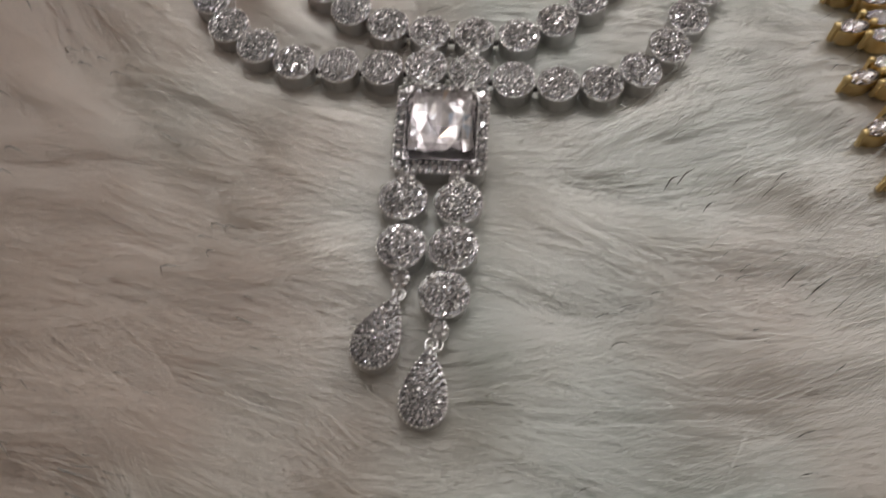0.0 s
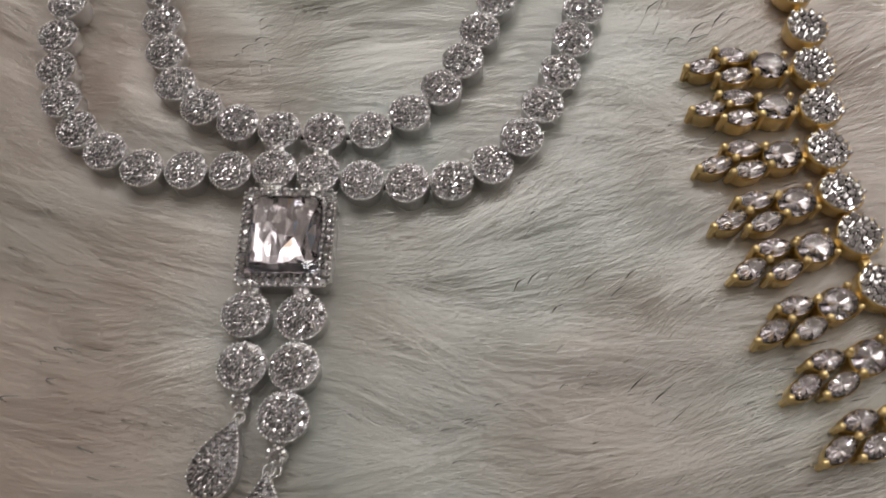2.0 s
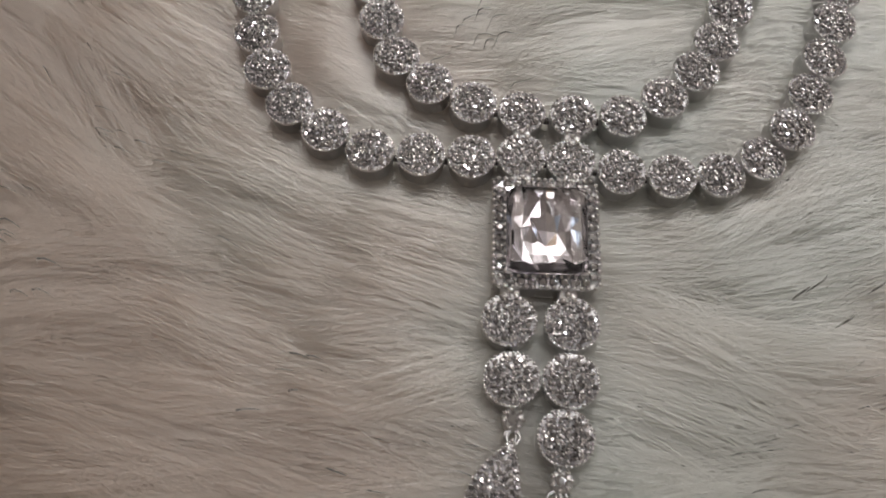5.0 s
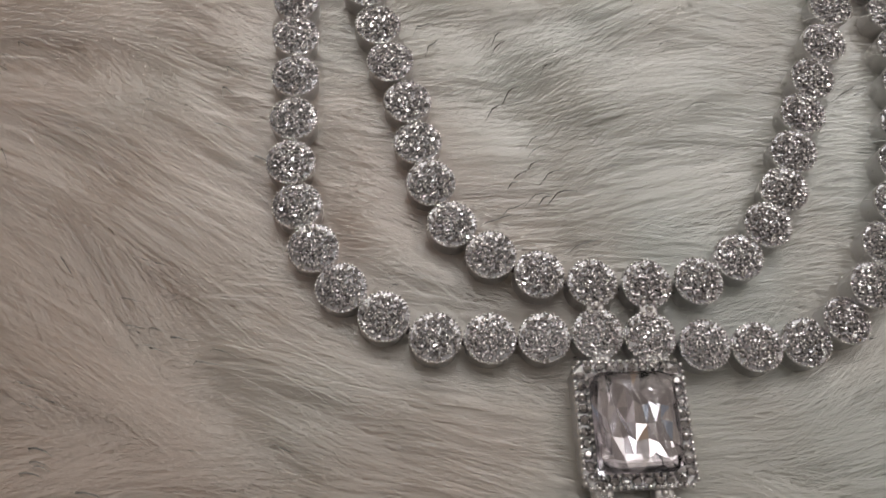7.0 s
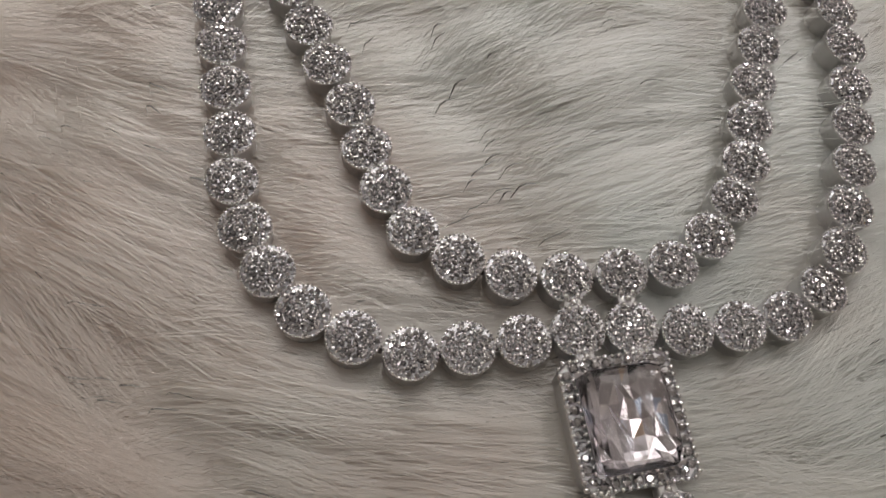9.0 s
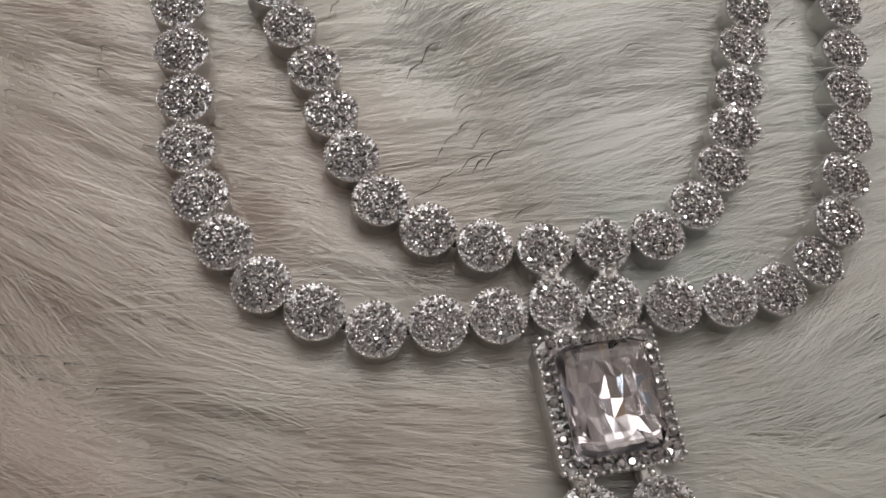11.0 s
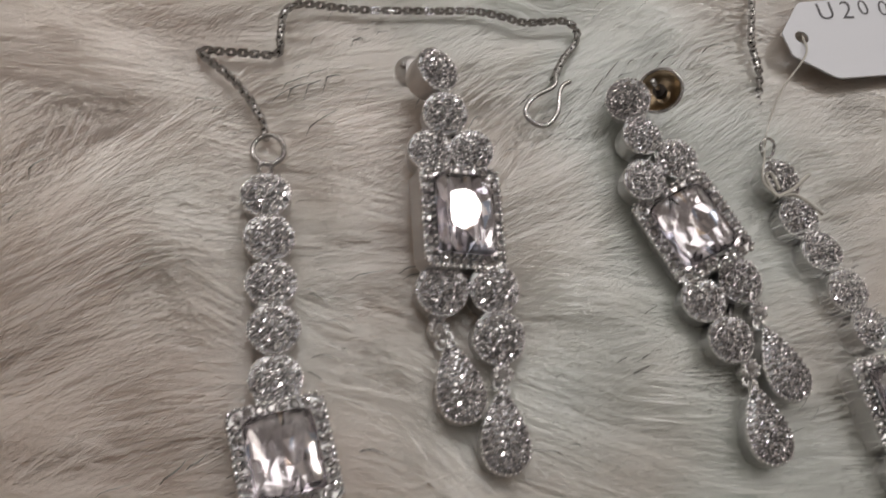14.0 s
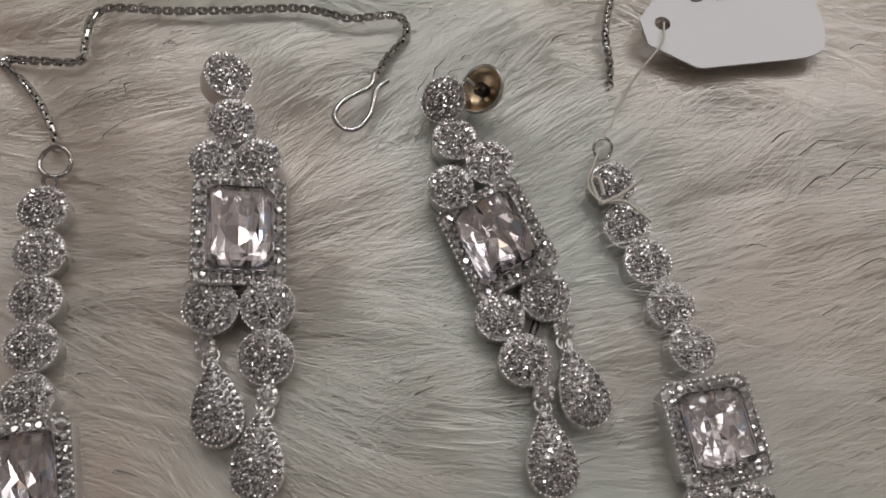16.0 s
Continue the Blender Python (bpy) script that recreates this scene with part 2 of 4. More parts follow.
# ---- building helpers (millimetres) ----
class Shape:
    """Collects corners and faces in millimetres."""

    def __init__(self):
        self.v, self.f, self.slot = [], [], []

    def add(self, verts, faces, m=None, slots=None):
        base = len(self.v)
        self.slot += slots or [0] * len(faces)
        self.v += [tuple(m @ Vector(p)) for p in verts] if m else [tuple(p) for p in verts]
        self.f += [tuple(base + i for i in f) for f in faces]
        return self

    def rings(self, rings, m=None, cap_first=True, cap_last=True, wrap=False):
        """Loops of equally many points, joined in order."""
        n, verts, faces = len(rings[0]), [p for ring in rings for p in ring], []
        pairs = list(zip(range(len(rings)), range(1, len(rings))))
        if wrap:
            pairs.append((len(rings) - 1, 0))
        for a, b in pairs:
            faces += [(a * n + i, a * n + (i + 1) % n, b * n + (i + 1) % n, b * n + i) for i in range(n)]
        if cap_first and not wrap:
            faces.append(tuple(reversed(range(n))))
        if cap_last and not wrap:
            faces.append(tuple((len(rings) - 1) * n + i for i in range(n)))
        return self.add(verts, faces, m)

    def lathe(self, profile, n=24, m=None):
        return self.rings([[(r * math.cos(6.28318 * i / n), r * math.sin(6.28318 * i / n), z) for i in range(n)] for r, z in profile], m)

    def outline(self, curve, levels, n, m=None, centre=(0, 0)):
        """A closed curve, scaled and lifted level by level: (scale, z)."""
        cx, cy = centre
        loops = [[(cx + (x - cx) * s, cy + (y - cy) * s, z) for x, y in (curve(i / n) for i in range(n))] for s, z in levels]
        return self.rings(loops, m)

    def bead(self, p, r):
        """A small polished grain of metal."""
        (x, y, z), n = p, 6
        verts, faces = [(x, y, z + r)], [(0, 1 + i, 1 + (i + 1) % n) for i in range(n)]
        for wide, high in ((0.68, 0.73), (0.98, 0.15), (0.9, -0.45)):
            verts += [(x + wide * r * math.cos(math.tau * i / n), y + wide * r * math.sin(math.tau * i / n), z + high * r) for i in range(n)]
        for p0 in (1, 1 + n):
            faces += [(p0 + i, p0 + n + i, p0 + n + (i + 1) % n, p0 + (i + 1) % n) for i in range(n)]
        return self.add(verts, faces, None, [2] * len(faces))

    def tube(self, path, r, n=8, closed=False, flat=1.0):
        pts = [Vector(p) for p in path]
        loops = []
        for i, p in enumerate(pts):
            a = pts[i - 1] if i or closed else p
            b = pts[(i + 1) % len(pts)] if i + 1 < len(pts) or closed else p
            way = (b - a).normalized()
            side = way.cross(Vector((0, 0, 1)))
            side = side.normalized() if side.length > 1e-3 else Vector((1, 0, 0))
            up = side.cross(way)
            loops.append([p + side * r * math.cos(math.tau * k / n) + up * r * flat * math.sin(math.tau * k / n) for k in range(n)])
        return self.rings(loops, wrap=closed)

    def gem(self, curve, n, height, m=None, table=0.5, depth=1.5):
        """A cut stone on a closed curve: table, crown of kites, girdle and pavilion."""
        def loop(s, z, shift=0.0):
            return [(x * s, y * s, z) for x, y in (curve(((i + shift) / n) % 1.0) for i in range(n))]
        verts = loop(table, height) + loop(0.83, height * 0.55, 0.5) + loop(1.0, 0.0) + [(x, y, z * rng.uniform(0.45, 1.5)) for x, y, z in loop(0.62, -0.55 * depth * height, 0.5)] + [(0, 0, -depth * height)]
        faces, slots = [tuple(range(n))], [0] + [0, 0, 0, 0, 1, 1, 1] * n
        for i in range(n):
            j, h = (i + 1) % n, (i - 1) % n
            faces += [(i, n + i, j), (n + i, i, n + h), (n + i, 2 * n + i, 2 * n + j), (2 * n + i, n + i, n + h)]
            faces += [(3 * n + i, 2 * n + j, 2 * n + i), (2 * n + i, 3 * n + h, 3 * n + i), (4 * n, 3 * n + i, 3 * n + h)]
        return self.add(verts, faces, m, slots)

    def mesh(self, name, mat, smooth=False, back=None):
        data = bpy.data.meshes.new(name)
        data.from_pydata([(x * MM, y * MM, z * MM) for x, y, z in self.v], [], self.f)
        data.materials.append(mat)
        data.materials.append(back or mat)
        data.materials.append(mat if mat == GOLD else GRAIN)
        data.polygons.foreach_set("material_index", self.slot)
        if smooth:
            data.shade_smooth()
            data.set_sharp_from_angle(angle=radians(55))
        data.update()
        return data


def circle(r):
    return lambda t: (r * math.cos(math.tau * t), r * math.sin(math.tau * t))


def oval(a, b):
    return lambda t: (a * math.cos(math.tau * t), b * math.sin(math.tau * t))


def marquise(a, b):
    return lambda t: (a * math.cos(math.tau * t), b * math.sin(math.tau * t) * abs(math.sin(math.tau * t)) ** 0.3)


def pear(half_width, half_length):
    """Point up (+y), round below."""
    def curve(t):
        a = math.tau * t
        return (half_width * 1.19 * math.sin(a) * math.sin(a / 2) ** 1.15, half_length * math.cos(a))
    return curve


def cut_rect(w, h, cut):
    """A rectangle with cut corners, walked at an even pace."""
    a, b = w / 2, h / 2
    pts = [(a, -b + cut), (a, b - cut), (a - cut, b), (-a + cut, b), (-a, b - cut), (-a, -b + cut), (-a + cut, -b), (a - cut, -b)]
    lens = [math.dist(pts[i], pts[(i + 1) % 8]) for i in range(8)]
    total = sum(lens)

    def curve(t):
        d = (t % 1.0) * total
        for i in range(8):
            if d <= lens[i]:
                break
            d -= lens[i]
        (x0, y0), (x1, y1) = pts[i], pts[(i + 1) % 8]
        k = d / lens[i]
        return (x0 + (x1 - x0) * k, y0 + (y1 - y0) * k)
    return curve


def spline(points, step):
    """Points at an even step along a smooth curve through the given ones."""
    pts = [Vector(p).to_3d() for p in points]
    pts = [2 * pts[0] - pts[1], *pts, 2 * pts[-1] - pts[-2]]
    fine = []
    for a, b, c, d in zip(pts, pts[1:], pts[2:], pts[3:]):
        for k in range(24):
            t = k / 24
            fine.append(0.5 * (2 * b + (c - a) * t + (2 * a - 5 * b + 4 * c - d) * t * t + (3 * b - a - 3 * c + d) * t ** 3))
    fine.append(pts[-2])
    out, left = [fine[0]], step
    for a, b in zip(fine, fine[1:]):
        gap = (b - a).length
        while gap >= left > 0:
            a = a + (b - a) * (left / gap)
            out.append(a)
            gap, left = (b - a).length, step
        left -= gap
    return out


rng = random.Random(7)
PRESSED = []  # x, y, radius in millimetres: where something lies on the fur


def at(x, y, z=0.0, turn=0.0, tip_x=0.0, tip_y=0.0):
    """A pose in millimetres, turned about the upright and tipped."""
    return pose(x * MM, y * MM, z * MM, tip_x, tip_y, 0) @ pose(0, 0, 0, 0, 0, turn)


def thing(name, x, y, z, label, category, group=""):
    ob = new(name)
    ob.empty_display_size = 0.005
    ob.location = (x * MM, y * MM, z * MM)
    return tagged(ob, label, category, group)


def part(name, mesh, parent, m, label="", world_space=True):
    """One mesh under a thing (m in the world) or under a part (m relative to it)."""
    ob = new(name, mesh)
    ob.parent = parent
    ob.matrix_basis = Matrix.Translation(-parent.location) @ m if world_space else m
    if label:
        ob["label"] = label
    return ob


# ---- shared pieces of the silver jewellery ----
PAVE_COUNT = 58


def pave_spots():
    """Where the stones of a round cup sit, like the seeds of a sunflower: x, y, z, radius."""
    spots = []
    for k in range(PAVE_COUNT):
        d, a = 3.22 * math.sqrt((k + 0.4) / PAVE_COUNT), 2.39996 * k
        spots.append((d * math.cos(a), d * math.sin(a), 0.36 - 0.025 * d * d, 0.38))
    return spots


def cup_mesh():
    s = Shape()
    s.lathe([(2.9, -4.3), (3.25, -4.2), (3.4, -3.8), (3.55, -1.0), (3.68, -0.75), (3.70, -0.4), (3.62, -0.22), (3.4, -0.2)], 28)
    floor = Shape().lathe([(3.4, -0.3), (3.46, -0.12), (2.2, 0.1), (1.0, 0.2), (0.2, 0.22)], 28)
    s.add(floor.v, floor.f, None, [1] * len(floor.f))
    for i in range(36):
        a = math.tau * i / 36
        s.bead((3.57 * math.cos(a), 3.57 * math.sin(a), -0.02), 0.23 * rng.uniform(0.8, 1.15))
    for x, y, z, r in pave_spots():
        a = rng.uniform(0, math.tau)
        s.bead((x + 0.42 * math.cos(a), y + 0.42 * math.sin(a), z + 0.1), 0.19 * rng.uniform(0.7, 1.3))
    return s.mesh("round_cup", SILVER, True, back=RECESS_SHADE)


def stone_pose(x, y, z, wobble=24):
    return pose(x, y, z, rng.uniform(-wobble, wobble) - 5 * y, rng.uniform(-wobble, wobble) + 5 * x, rng.uniform(0, 45))


def pave_mesh():
    s = Shape()
    for x, y, z, r in pave_spots():
        s.gem(circle(r), 7, 0.22, stone_pose(x, y, z))
    return s.mesh("pave", PAVE, back=FOIL)


CUP = cup_mesh()
PAVES = [pave_mesh() for _ in range(5)]
STONE = Shape().gem(circle(0.66), 8, 0.34, depth=1.0).mesh("stone", PAVE, back=FOIL)
HINGE = Shape().rings([[(x, 0.55 * math.cos(math.tau * k / 8), 0.55 * math.sin(math.tau * k / 8)) for k in range(8)] for x in (-1.6, -0.5, 0.5, 1.6)]).mesh("hinge", DARK_SILVER, True)


def link(parent, x, y, z=0.0, tip_x=0.0, tip_y=0.0, loose=False, size=1.0):
    """A round cup paved with small stones; the first few cups carry loose stones, objects of their own."""
    m = at(x, y, z + rng.uniform(-0.25, 0.1), rng.uniform(0, 60), tip_x + rng.uniform(-3.5, 3.5), tip_y + rng.uniform(-3.5, 3.5))
    cup = part("link", CUP, parent, m @ Matrix.Scale(size, 4))
    if loose:
        for sx, sy, sz, r in pave_spots():
            p = stone_pose(sx, sy, sz)
            p.translation *= MM
            part("stone", STONE, cup, p @ Matrix.Scale(r / 0.66, 4), world_space=False)
    else:
        tagged(part("pave", rng.choice(PAVES), cup, Matrix(), world_space=False), kind="stuff")
    if z < 1.8:
        PRESSED.append((x, y, 3.9 * size))
    return cup


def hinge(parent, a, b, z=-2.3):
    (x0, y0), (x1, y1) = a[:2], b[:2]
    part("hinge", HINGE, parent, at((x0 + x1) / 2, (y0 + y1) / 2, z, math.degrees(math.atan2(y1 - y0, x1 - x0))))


def collar_mesh():
    """The small paved bridge between two rows."""
    s = Shape()
    s.outline(cut_rect(2.7, 2.9, 0.7), [(0.8, -3.0), (1.0, -2.2), (1.0, -0.5), (0.8, -0.25)], 16)
    for i, (x, y) in enumerate(((-0.8, 0.9), (0.8, 0.9), (-0.8, -0.9), (0.8, -0.9), (0, 0))):
        s.bead((x, y, -0.05), 0.5 if i < 4 else 0.62)
    return s.mesh("collar", SILVER, True)


COLLAR = collar_mesh()


def halo_frame(w, h):
    """The raised rectangular rim round a large stone, with its two rows of grains, and the stones set between them."""
    rim, stones = Shape(), []
    ring = lambda k, z: [(x * (w - k) / w, y * (h - k) / h, z) for x, y in (cut_rect(w, h, 1.2)(i / 40) for i in range(40))]
    rim.rings([ring(1.2, -4.4), ring(0.5, -4.2), ring(0.2, -1.0), ring(0.0, -0.7), ring(0.0, -0.1), ring(0.25, 0.06), ring(0.5, -0.1)], cap_last=False)
    floor = Shape().rings([ring(0.5, -0.1), ring(0.7, -0.3), ring(3.7, -0.3), ring(4.0, 0.0), ring(4.5, -0.1), ring(4.7, -1.6), ring(4.9, -3.0)], cap_first=False)
    rim.add(floor.v, floor.f, None, [1] * len(floor.f))
    for k, r, z, pitch in ((0.55, 0.36, 0.2, 1.0), (3.9, 0.34, 0.25, 1.05)):
        a, b = (w - k) / 2, (h - k) / 2
        count = round(4 * (a + b) / pitch)
        curve = cut_rect(2 * a, 2 * b, 0.7)
        for i in range(count):
            x, y = curve(i / count)
            rim.bead((x, y, z), 1.15 * r * rng.uniform(0.8, 1.15))
    a, b = (w - 2.25) / 2, (h - 2.25) / 2
    count = round(4 * (a + b) / 1.6)
    curve = cut_rect(2 * a, 2 * b, 0.9)
    for i in range(count):
        x, y = curve(i / count)
        stones.append((x, y, 0.1))
    return rim.mesh("frame", SILVER, True, back=SILVER), stones


def large_gem(w, h):
    """A radiant-cut rectangular stone: table, stepped crown, and a mirrored back of long crossed facets."""
    s, n = Shape(), 24
    curve = cut_rect(w, h, 0.8)
    levels = [(0.66, 1.1), (0.82, 0.85), (0.95, 0.4), (1.0, 0.05), (1.0, -0.5)]
    loops = [[(x * k, y * k, z) for x, y in (curve(i / n) for i in range(n))] for k, z in levels]
    s.rings(list(reversed(loops)), cap_first=False)
    nx, ny = 10, 6
    high, keel = {}, []
    for j in range(ny + 1):
        for i in range(nx + 1):
            u, v = 2 * i / nx - 1, 2 * j / ny - 1
            edge = max(abs(u), abs(v))
            high[i, j] = -0.5 if edge > 0.99 else -0.65 - 0.7 * (1 - edge) ** 0.8 + rng.uniform(-0.13, 0.13)
    slip = lambda k, n: rng.uniform(-0.32, 0.32) if 0 < k < n else 0.0
    back = [(0.998 * w * ((i + slip(i, nx)) / nx - 0.5), 0.998 * h * ((j + slip(j, ny)) / ny - 0.5), high[i, j]) for j in range(ny + 1) for i in range(nx + 1)]
    for j in range(ny):
        for i in range(nx):
            a, b, c, d = j * (nx + 1) + i, j * (nx + 1) + i + 1, (j + 1) * (nx + 1) + i + 1, (j + 1) * (nx + 1) + i
            keel += [(a, c, b), (a, d, c)] if rng.random() < 0.5 else [(a, d, b), (b, d, c)]
    for face in keel:
        s.add([back[k] for k in face], [(0, 1, 2)], None, [1])
    return s.mesh("large_stone", GEM, back=LILAC_FOIL)


FRAMES = {}


def halo(parent, x, y, turn, w, h, z=0.0, tip_x=0.0, tip_y=0.0):
    """A large rectangular stone in its paved rim."""
    if (w, h) not in FRAMES:
        FRAMES[w, h] = (*halo_frame(w, h), large_gem(w - 3.9, h - 3.9))
    rim, stones, gem = FRAMES[w, h]
    frame_part = part("gem_frame", rim, parent, at(x, y, z, turn, tip_x, tip_y))
    for sx, sy, sz in stones:
        m = pose(sx * MM, sy * MM, sz * MM, rng.uniform(-30, 30), rng.uniform(-30, 30), rng.uniform(0, 45))
        part("stone", STONE, frame_part, m @ Matrix.Scale(1.12, 4), world_space=False)
    part("large_stone", gem, frame_part, Matrix.Translation((0, 0, 0.0014)), "clear rectangular radiant-cut crystal", world_space=False)
    c, s = math.cos(radians(turn)), math.sin(radians(turn))
    for u in (-0.36, -0.12, 0.12, 0.36) if z < 1.8 else ():
        for v in (-0.36, -0.12, 0.12, 0.36):
            PRESSED.append((x + c * u * w - s * v * h, y + s * u * w + c * v * h, 3.0))
    return frame_part


def drop_meshes():
    curve, mid = pear(4.0, 6.3), (0, -1.6)
    s, stones = Shape(), Shape()
    s.outline(curve, [(0.8, -3.9), (0.93, -3.6), (0.98, -1.0), (1.02, -0.7), (1.02, -0.2), (0.96, 0.03)], 32, centre=mid)
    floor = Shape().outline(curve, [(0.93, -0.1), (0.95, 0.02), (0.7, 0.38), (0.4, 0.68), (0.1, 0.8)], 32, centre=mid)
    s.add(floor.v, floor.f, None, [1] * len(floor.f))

    def spot(t, k):
        x, y = curve(t)
        return mid[0] + (x - mid[0]) * k, mid[1] + (y - mid[1]) * k
    for k, count, z, r in ((0.97, 40, 0.1, 0.26), (0.76, 30, 0.55, 0.17), (0.56, 22, 0.82, 0.17), (0.36, 14, 1.02, 0.17), (0.16, 6, 1.15, 0.17)):
        for i in range(count):
            t = (i + 0.5) / count
            s.bead((*spot(t, k), z), r)
    for k, count, z, r in ((0.86, 29, 0.32, 0.4), (0.66, 22, 0.62, 0.4), (0.46, 15, 0.84, 0.4), (0.26, 8, 0.98, 0.4), (0.08, 3, 1.05, 0.4)):
        for i in range(count):
            t = 0.07 + 0.86 * (i + 0.5) / count
            x, y = spot(t, k)
            stones.gem(circle(r), 7, 0.22, stone_pose(x, y, z))
    s.tube([(0.9 * math.cos(a), 6.6 + 0.9 * math.sin(a), -1.2) for a in (math.tau * k / 14 for k in range(14))], 0.28, 6, True)
    return s.mesh("drop_cup", SILVER, True, back=RECESS_SHADE), stones.mesh("pave", PAVE, back=FOIL)


DROP_CUP, DROP_PAVE = drop_meshes()


def bail_mesh():
    s = Shape()
    s.lathe([(1.0, -2.6), (1.5, -2.4), (1.6, -0.5), (1.35, -0.25), (0.3, -0.2)], 16)
    for i in range(7):
        s.bead((1.3 * math.cos(math.tau * i / 7), 1.3 * math.sin(math.tau * i / 7), -0.1), 0.42)
    for c in (2.1, -2.1):
        s.tube([(0.75 * math.cos(a), c + 0.85 * math.sin(a), -1.3) for a in (math.tau * k / 12 for k in range(12))], 0.25, 6, True)
    return s.mesh("bail", SILVER, True)


BAIL = bail_mesh()


def drop(parent, x, y, turn, bail_xy, tip_x=0.0, tip_y=0.0, z=-0.4):
    """A paved pear-shaped drop that hangs from a small one-stone bail."""
    cup = part("drop", DROP_CUP, parent, at(x, y, z, turn, tip_x, tip_y), "pear-shaped paved drop")
    tagged(part("pave", DROP_PAVE, cup, Matrix(), world_space=False), kind="stuff")
    bx, by = bail_xy
    b = part("bail", BAIL, parent, at(bx, by, -0.7, turn * 0.5, tip_x, tip_y))
    part("stone", STONE, b, Matrix.Translation((0, 0, -0.0001)) @ Matrix.Scale(1.4, 4), world_space=False)
    c, s = math.cos(radians(turn)), math.sin(radians(turn))
    for v, r in ((-3, 3.9), (0, 3.6), (3.5, 2.2), (6, 1.4)):
        PRESSED.append((x - s * v, y + c * v, r))
    PRESSED.append((bx, by, 1.8))


# ---- the silver double-row necklace ----
necklace = thing("silver_necklace", 2, 100, -4.5, "silver double-row necklace paved with clear crystals, lying on white fur", "necklace", "bridal set")
OUTER_LEFT = [(-1.7, 107.7), (-9.3, 107.8), (-16.9, 108.3), (-24.5, 109.0), (-31.3, 112.6), (-37.0, 117.4), (-40.6, 123.6), (-42.6, 130.5), (-43.3, 137.7), (-42.6, 145.1), (-42.1, 152.8), (-41.7, 160.2), (-41.3, 167.2), (-40.5, 174.0), (-39.8, 182.7)]
OUTER_RIGHT = [(5.7, 106.7), (13.2, 104.8), (20.7, 103.9), (28.1, 104.0), (34.9, 106.7), (40.2, 111.6), (44.2, 118.0), (47.7, 124.4), (50.5, 131.1), (52.9, 137.8), (55.5, 145.3), (56.8, 152.2), (57.3, 159.2), (56.4, 167.4), (56.9, 173.8)]
INNER_LEFT = [(-1.2, 115.3), (-8.6, 117.2), (-15.3, 120.7), (-20.4, 126.0), (-22.8, 132.8), (-24.2, 139.8), (-25.1, 147.0), (-27.2, 154.4), (-28.6, 161.7), (-30.0, 168.9), (-31.2, 175.2), (-33.5, 182.2)]
INNER_RIGHT = [(6.6, 114.4), (14.4, 114.4), (21.2, 117.6), (26.8, 122.3), (30.8, 127.9), (34.0, 134.3), (37.3, 141.0), (40.6, 147.3), (44.4, 154.0), (47.6, 161.2), (49.2, 168.2), (50.9, 175.2)]
NECK_LEFT = [(-35.5, 230.5), (-35.9, 223.6), (-36.5, 216.8), (-37.0, 210.0), (-37.7, 202.9)]
NECK_RIGHT = [(48.8, 224.3), (49.3, 216.8), (51.0, 210.7), (52.8, 203.5), (54.3, 196.8)]
for row, joined in ((OUTER_LEFT, OUTER_RIGHT), (INNER_LEFT, INNER_RIGHT)):
    hinge(necklace, row[0], joined[0])
for row in (OUTER_LEFT, OUTER_RIGHT, INNER_LEFT, INNER_RIGHT, NECK_LEFT, NECK_RIGHT):
    near = row in (OUTER_LEFT, OUTER_RIGHT)
    for i, (x, y) in enumerate(row):
        lean_y = 5.0 if row is NECK_RIGHT or (row is OUTER_RIGHT and i > 3) else 0.0
        link(necklace, x, y, 0.0, 0.0, lean_y, loose=near and i < 3)
        if i:
            hinge(necklace, row[i - 1], (x, y))
for a, b in ((OUTER_LEFT[0], INNER_LEFT[0]), (OUTER_RIGHT[0], INNER_RIGHT[0])):
    part("collar", COLLAR, necklace, at((a[0] + b[0]) / 2, (a[1] + b[1]) / 2, 0.25, math.degrees(math.atan2(b[1] - a[1], b[0] - a[0])) - 90))
# pendant
PX, PY, PTURN, PW, PH = (1.0, 94.8, -3.2, 15.6, 17.4)
halo(necklace, PX, PY, PTURN, PW, PH, 0.2)
for a, dx in ((OUTER_LEFT[0], -3.4), (OUTER_RIGHT[0], 3.4)):
    part("collar", COLLAR, necklace, at(a[0] * 0.8 + (PX + dx) * 0.2, a[1] - 3.9, 0.2))
PENDANT_DISCS = [(-5.0, 82.0), (3.8, 81.2), (-5.1, 73.6), (3.0, 73.2), (1.7, 65.5)]
for x, y in PENDANT_DISCS:
    link(necklace, x, y, 0.0, size=1.07)
for x, y in PENDANT_DISCS[:2]:
    part("collar", COLLAR, necklace, at(x * 0.92 + PX * 0.08, y + 4.2, -0.1))
for a, b in ((0, 2), (1, 3), (3, 4)):
    hinge(necklace, PENDANT_DISCS[a], PENDANT_DISCS[b])
drop(necklace, -7.7, 59.8, -22.3, (-5.1, 68.3))
drop(necklace, -1.0, 51.3, -6.5, (0.8, 60.0))
# the two rectangular junctions of the rows
halo(necklace, -37.9, 192.7, 3.5, 13.2, 14.6, 0.2)
halo(necklace, 54.2, 185.1, 0.7, 13.2, 14.6, 0.2)
# box chain with ring and hook
CHAIN_LINK = Shape().rings([[(0.5 * w * u, 0.5 * h * v, z) for u, v in ((-1, -0.7), (-0.7, -1), (0.7, -1), (1, -0.7), (1, 0.7), (0.7, 1), (-0.7, 1), (-1, 0.7))] for w, h, z in ((0.8, 0.6, -0.26), (1.5, 1.25, -0.26), (1.6, 1.35, 0.0), (1.5, 1.25, 0.26), (0.8, 0.6, 0.26), (0.7, 0.5, 0.0))], wrap=True).mesh("chain_link", STEEL)


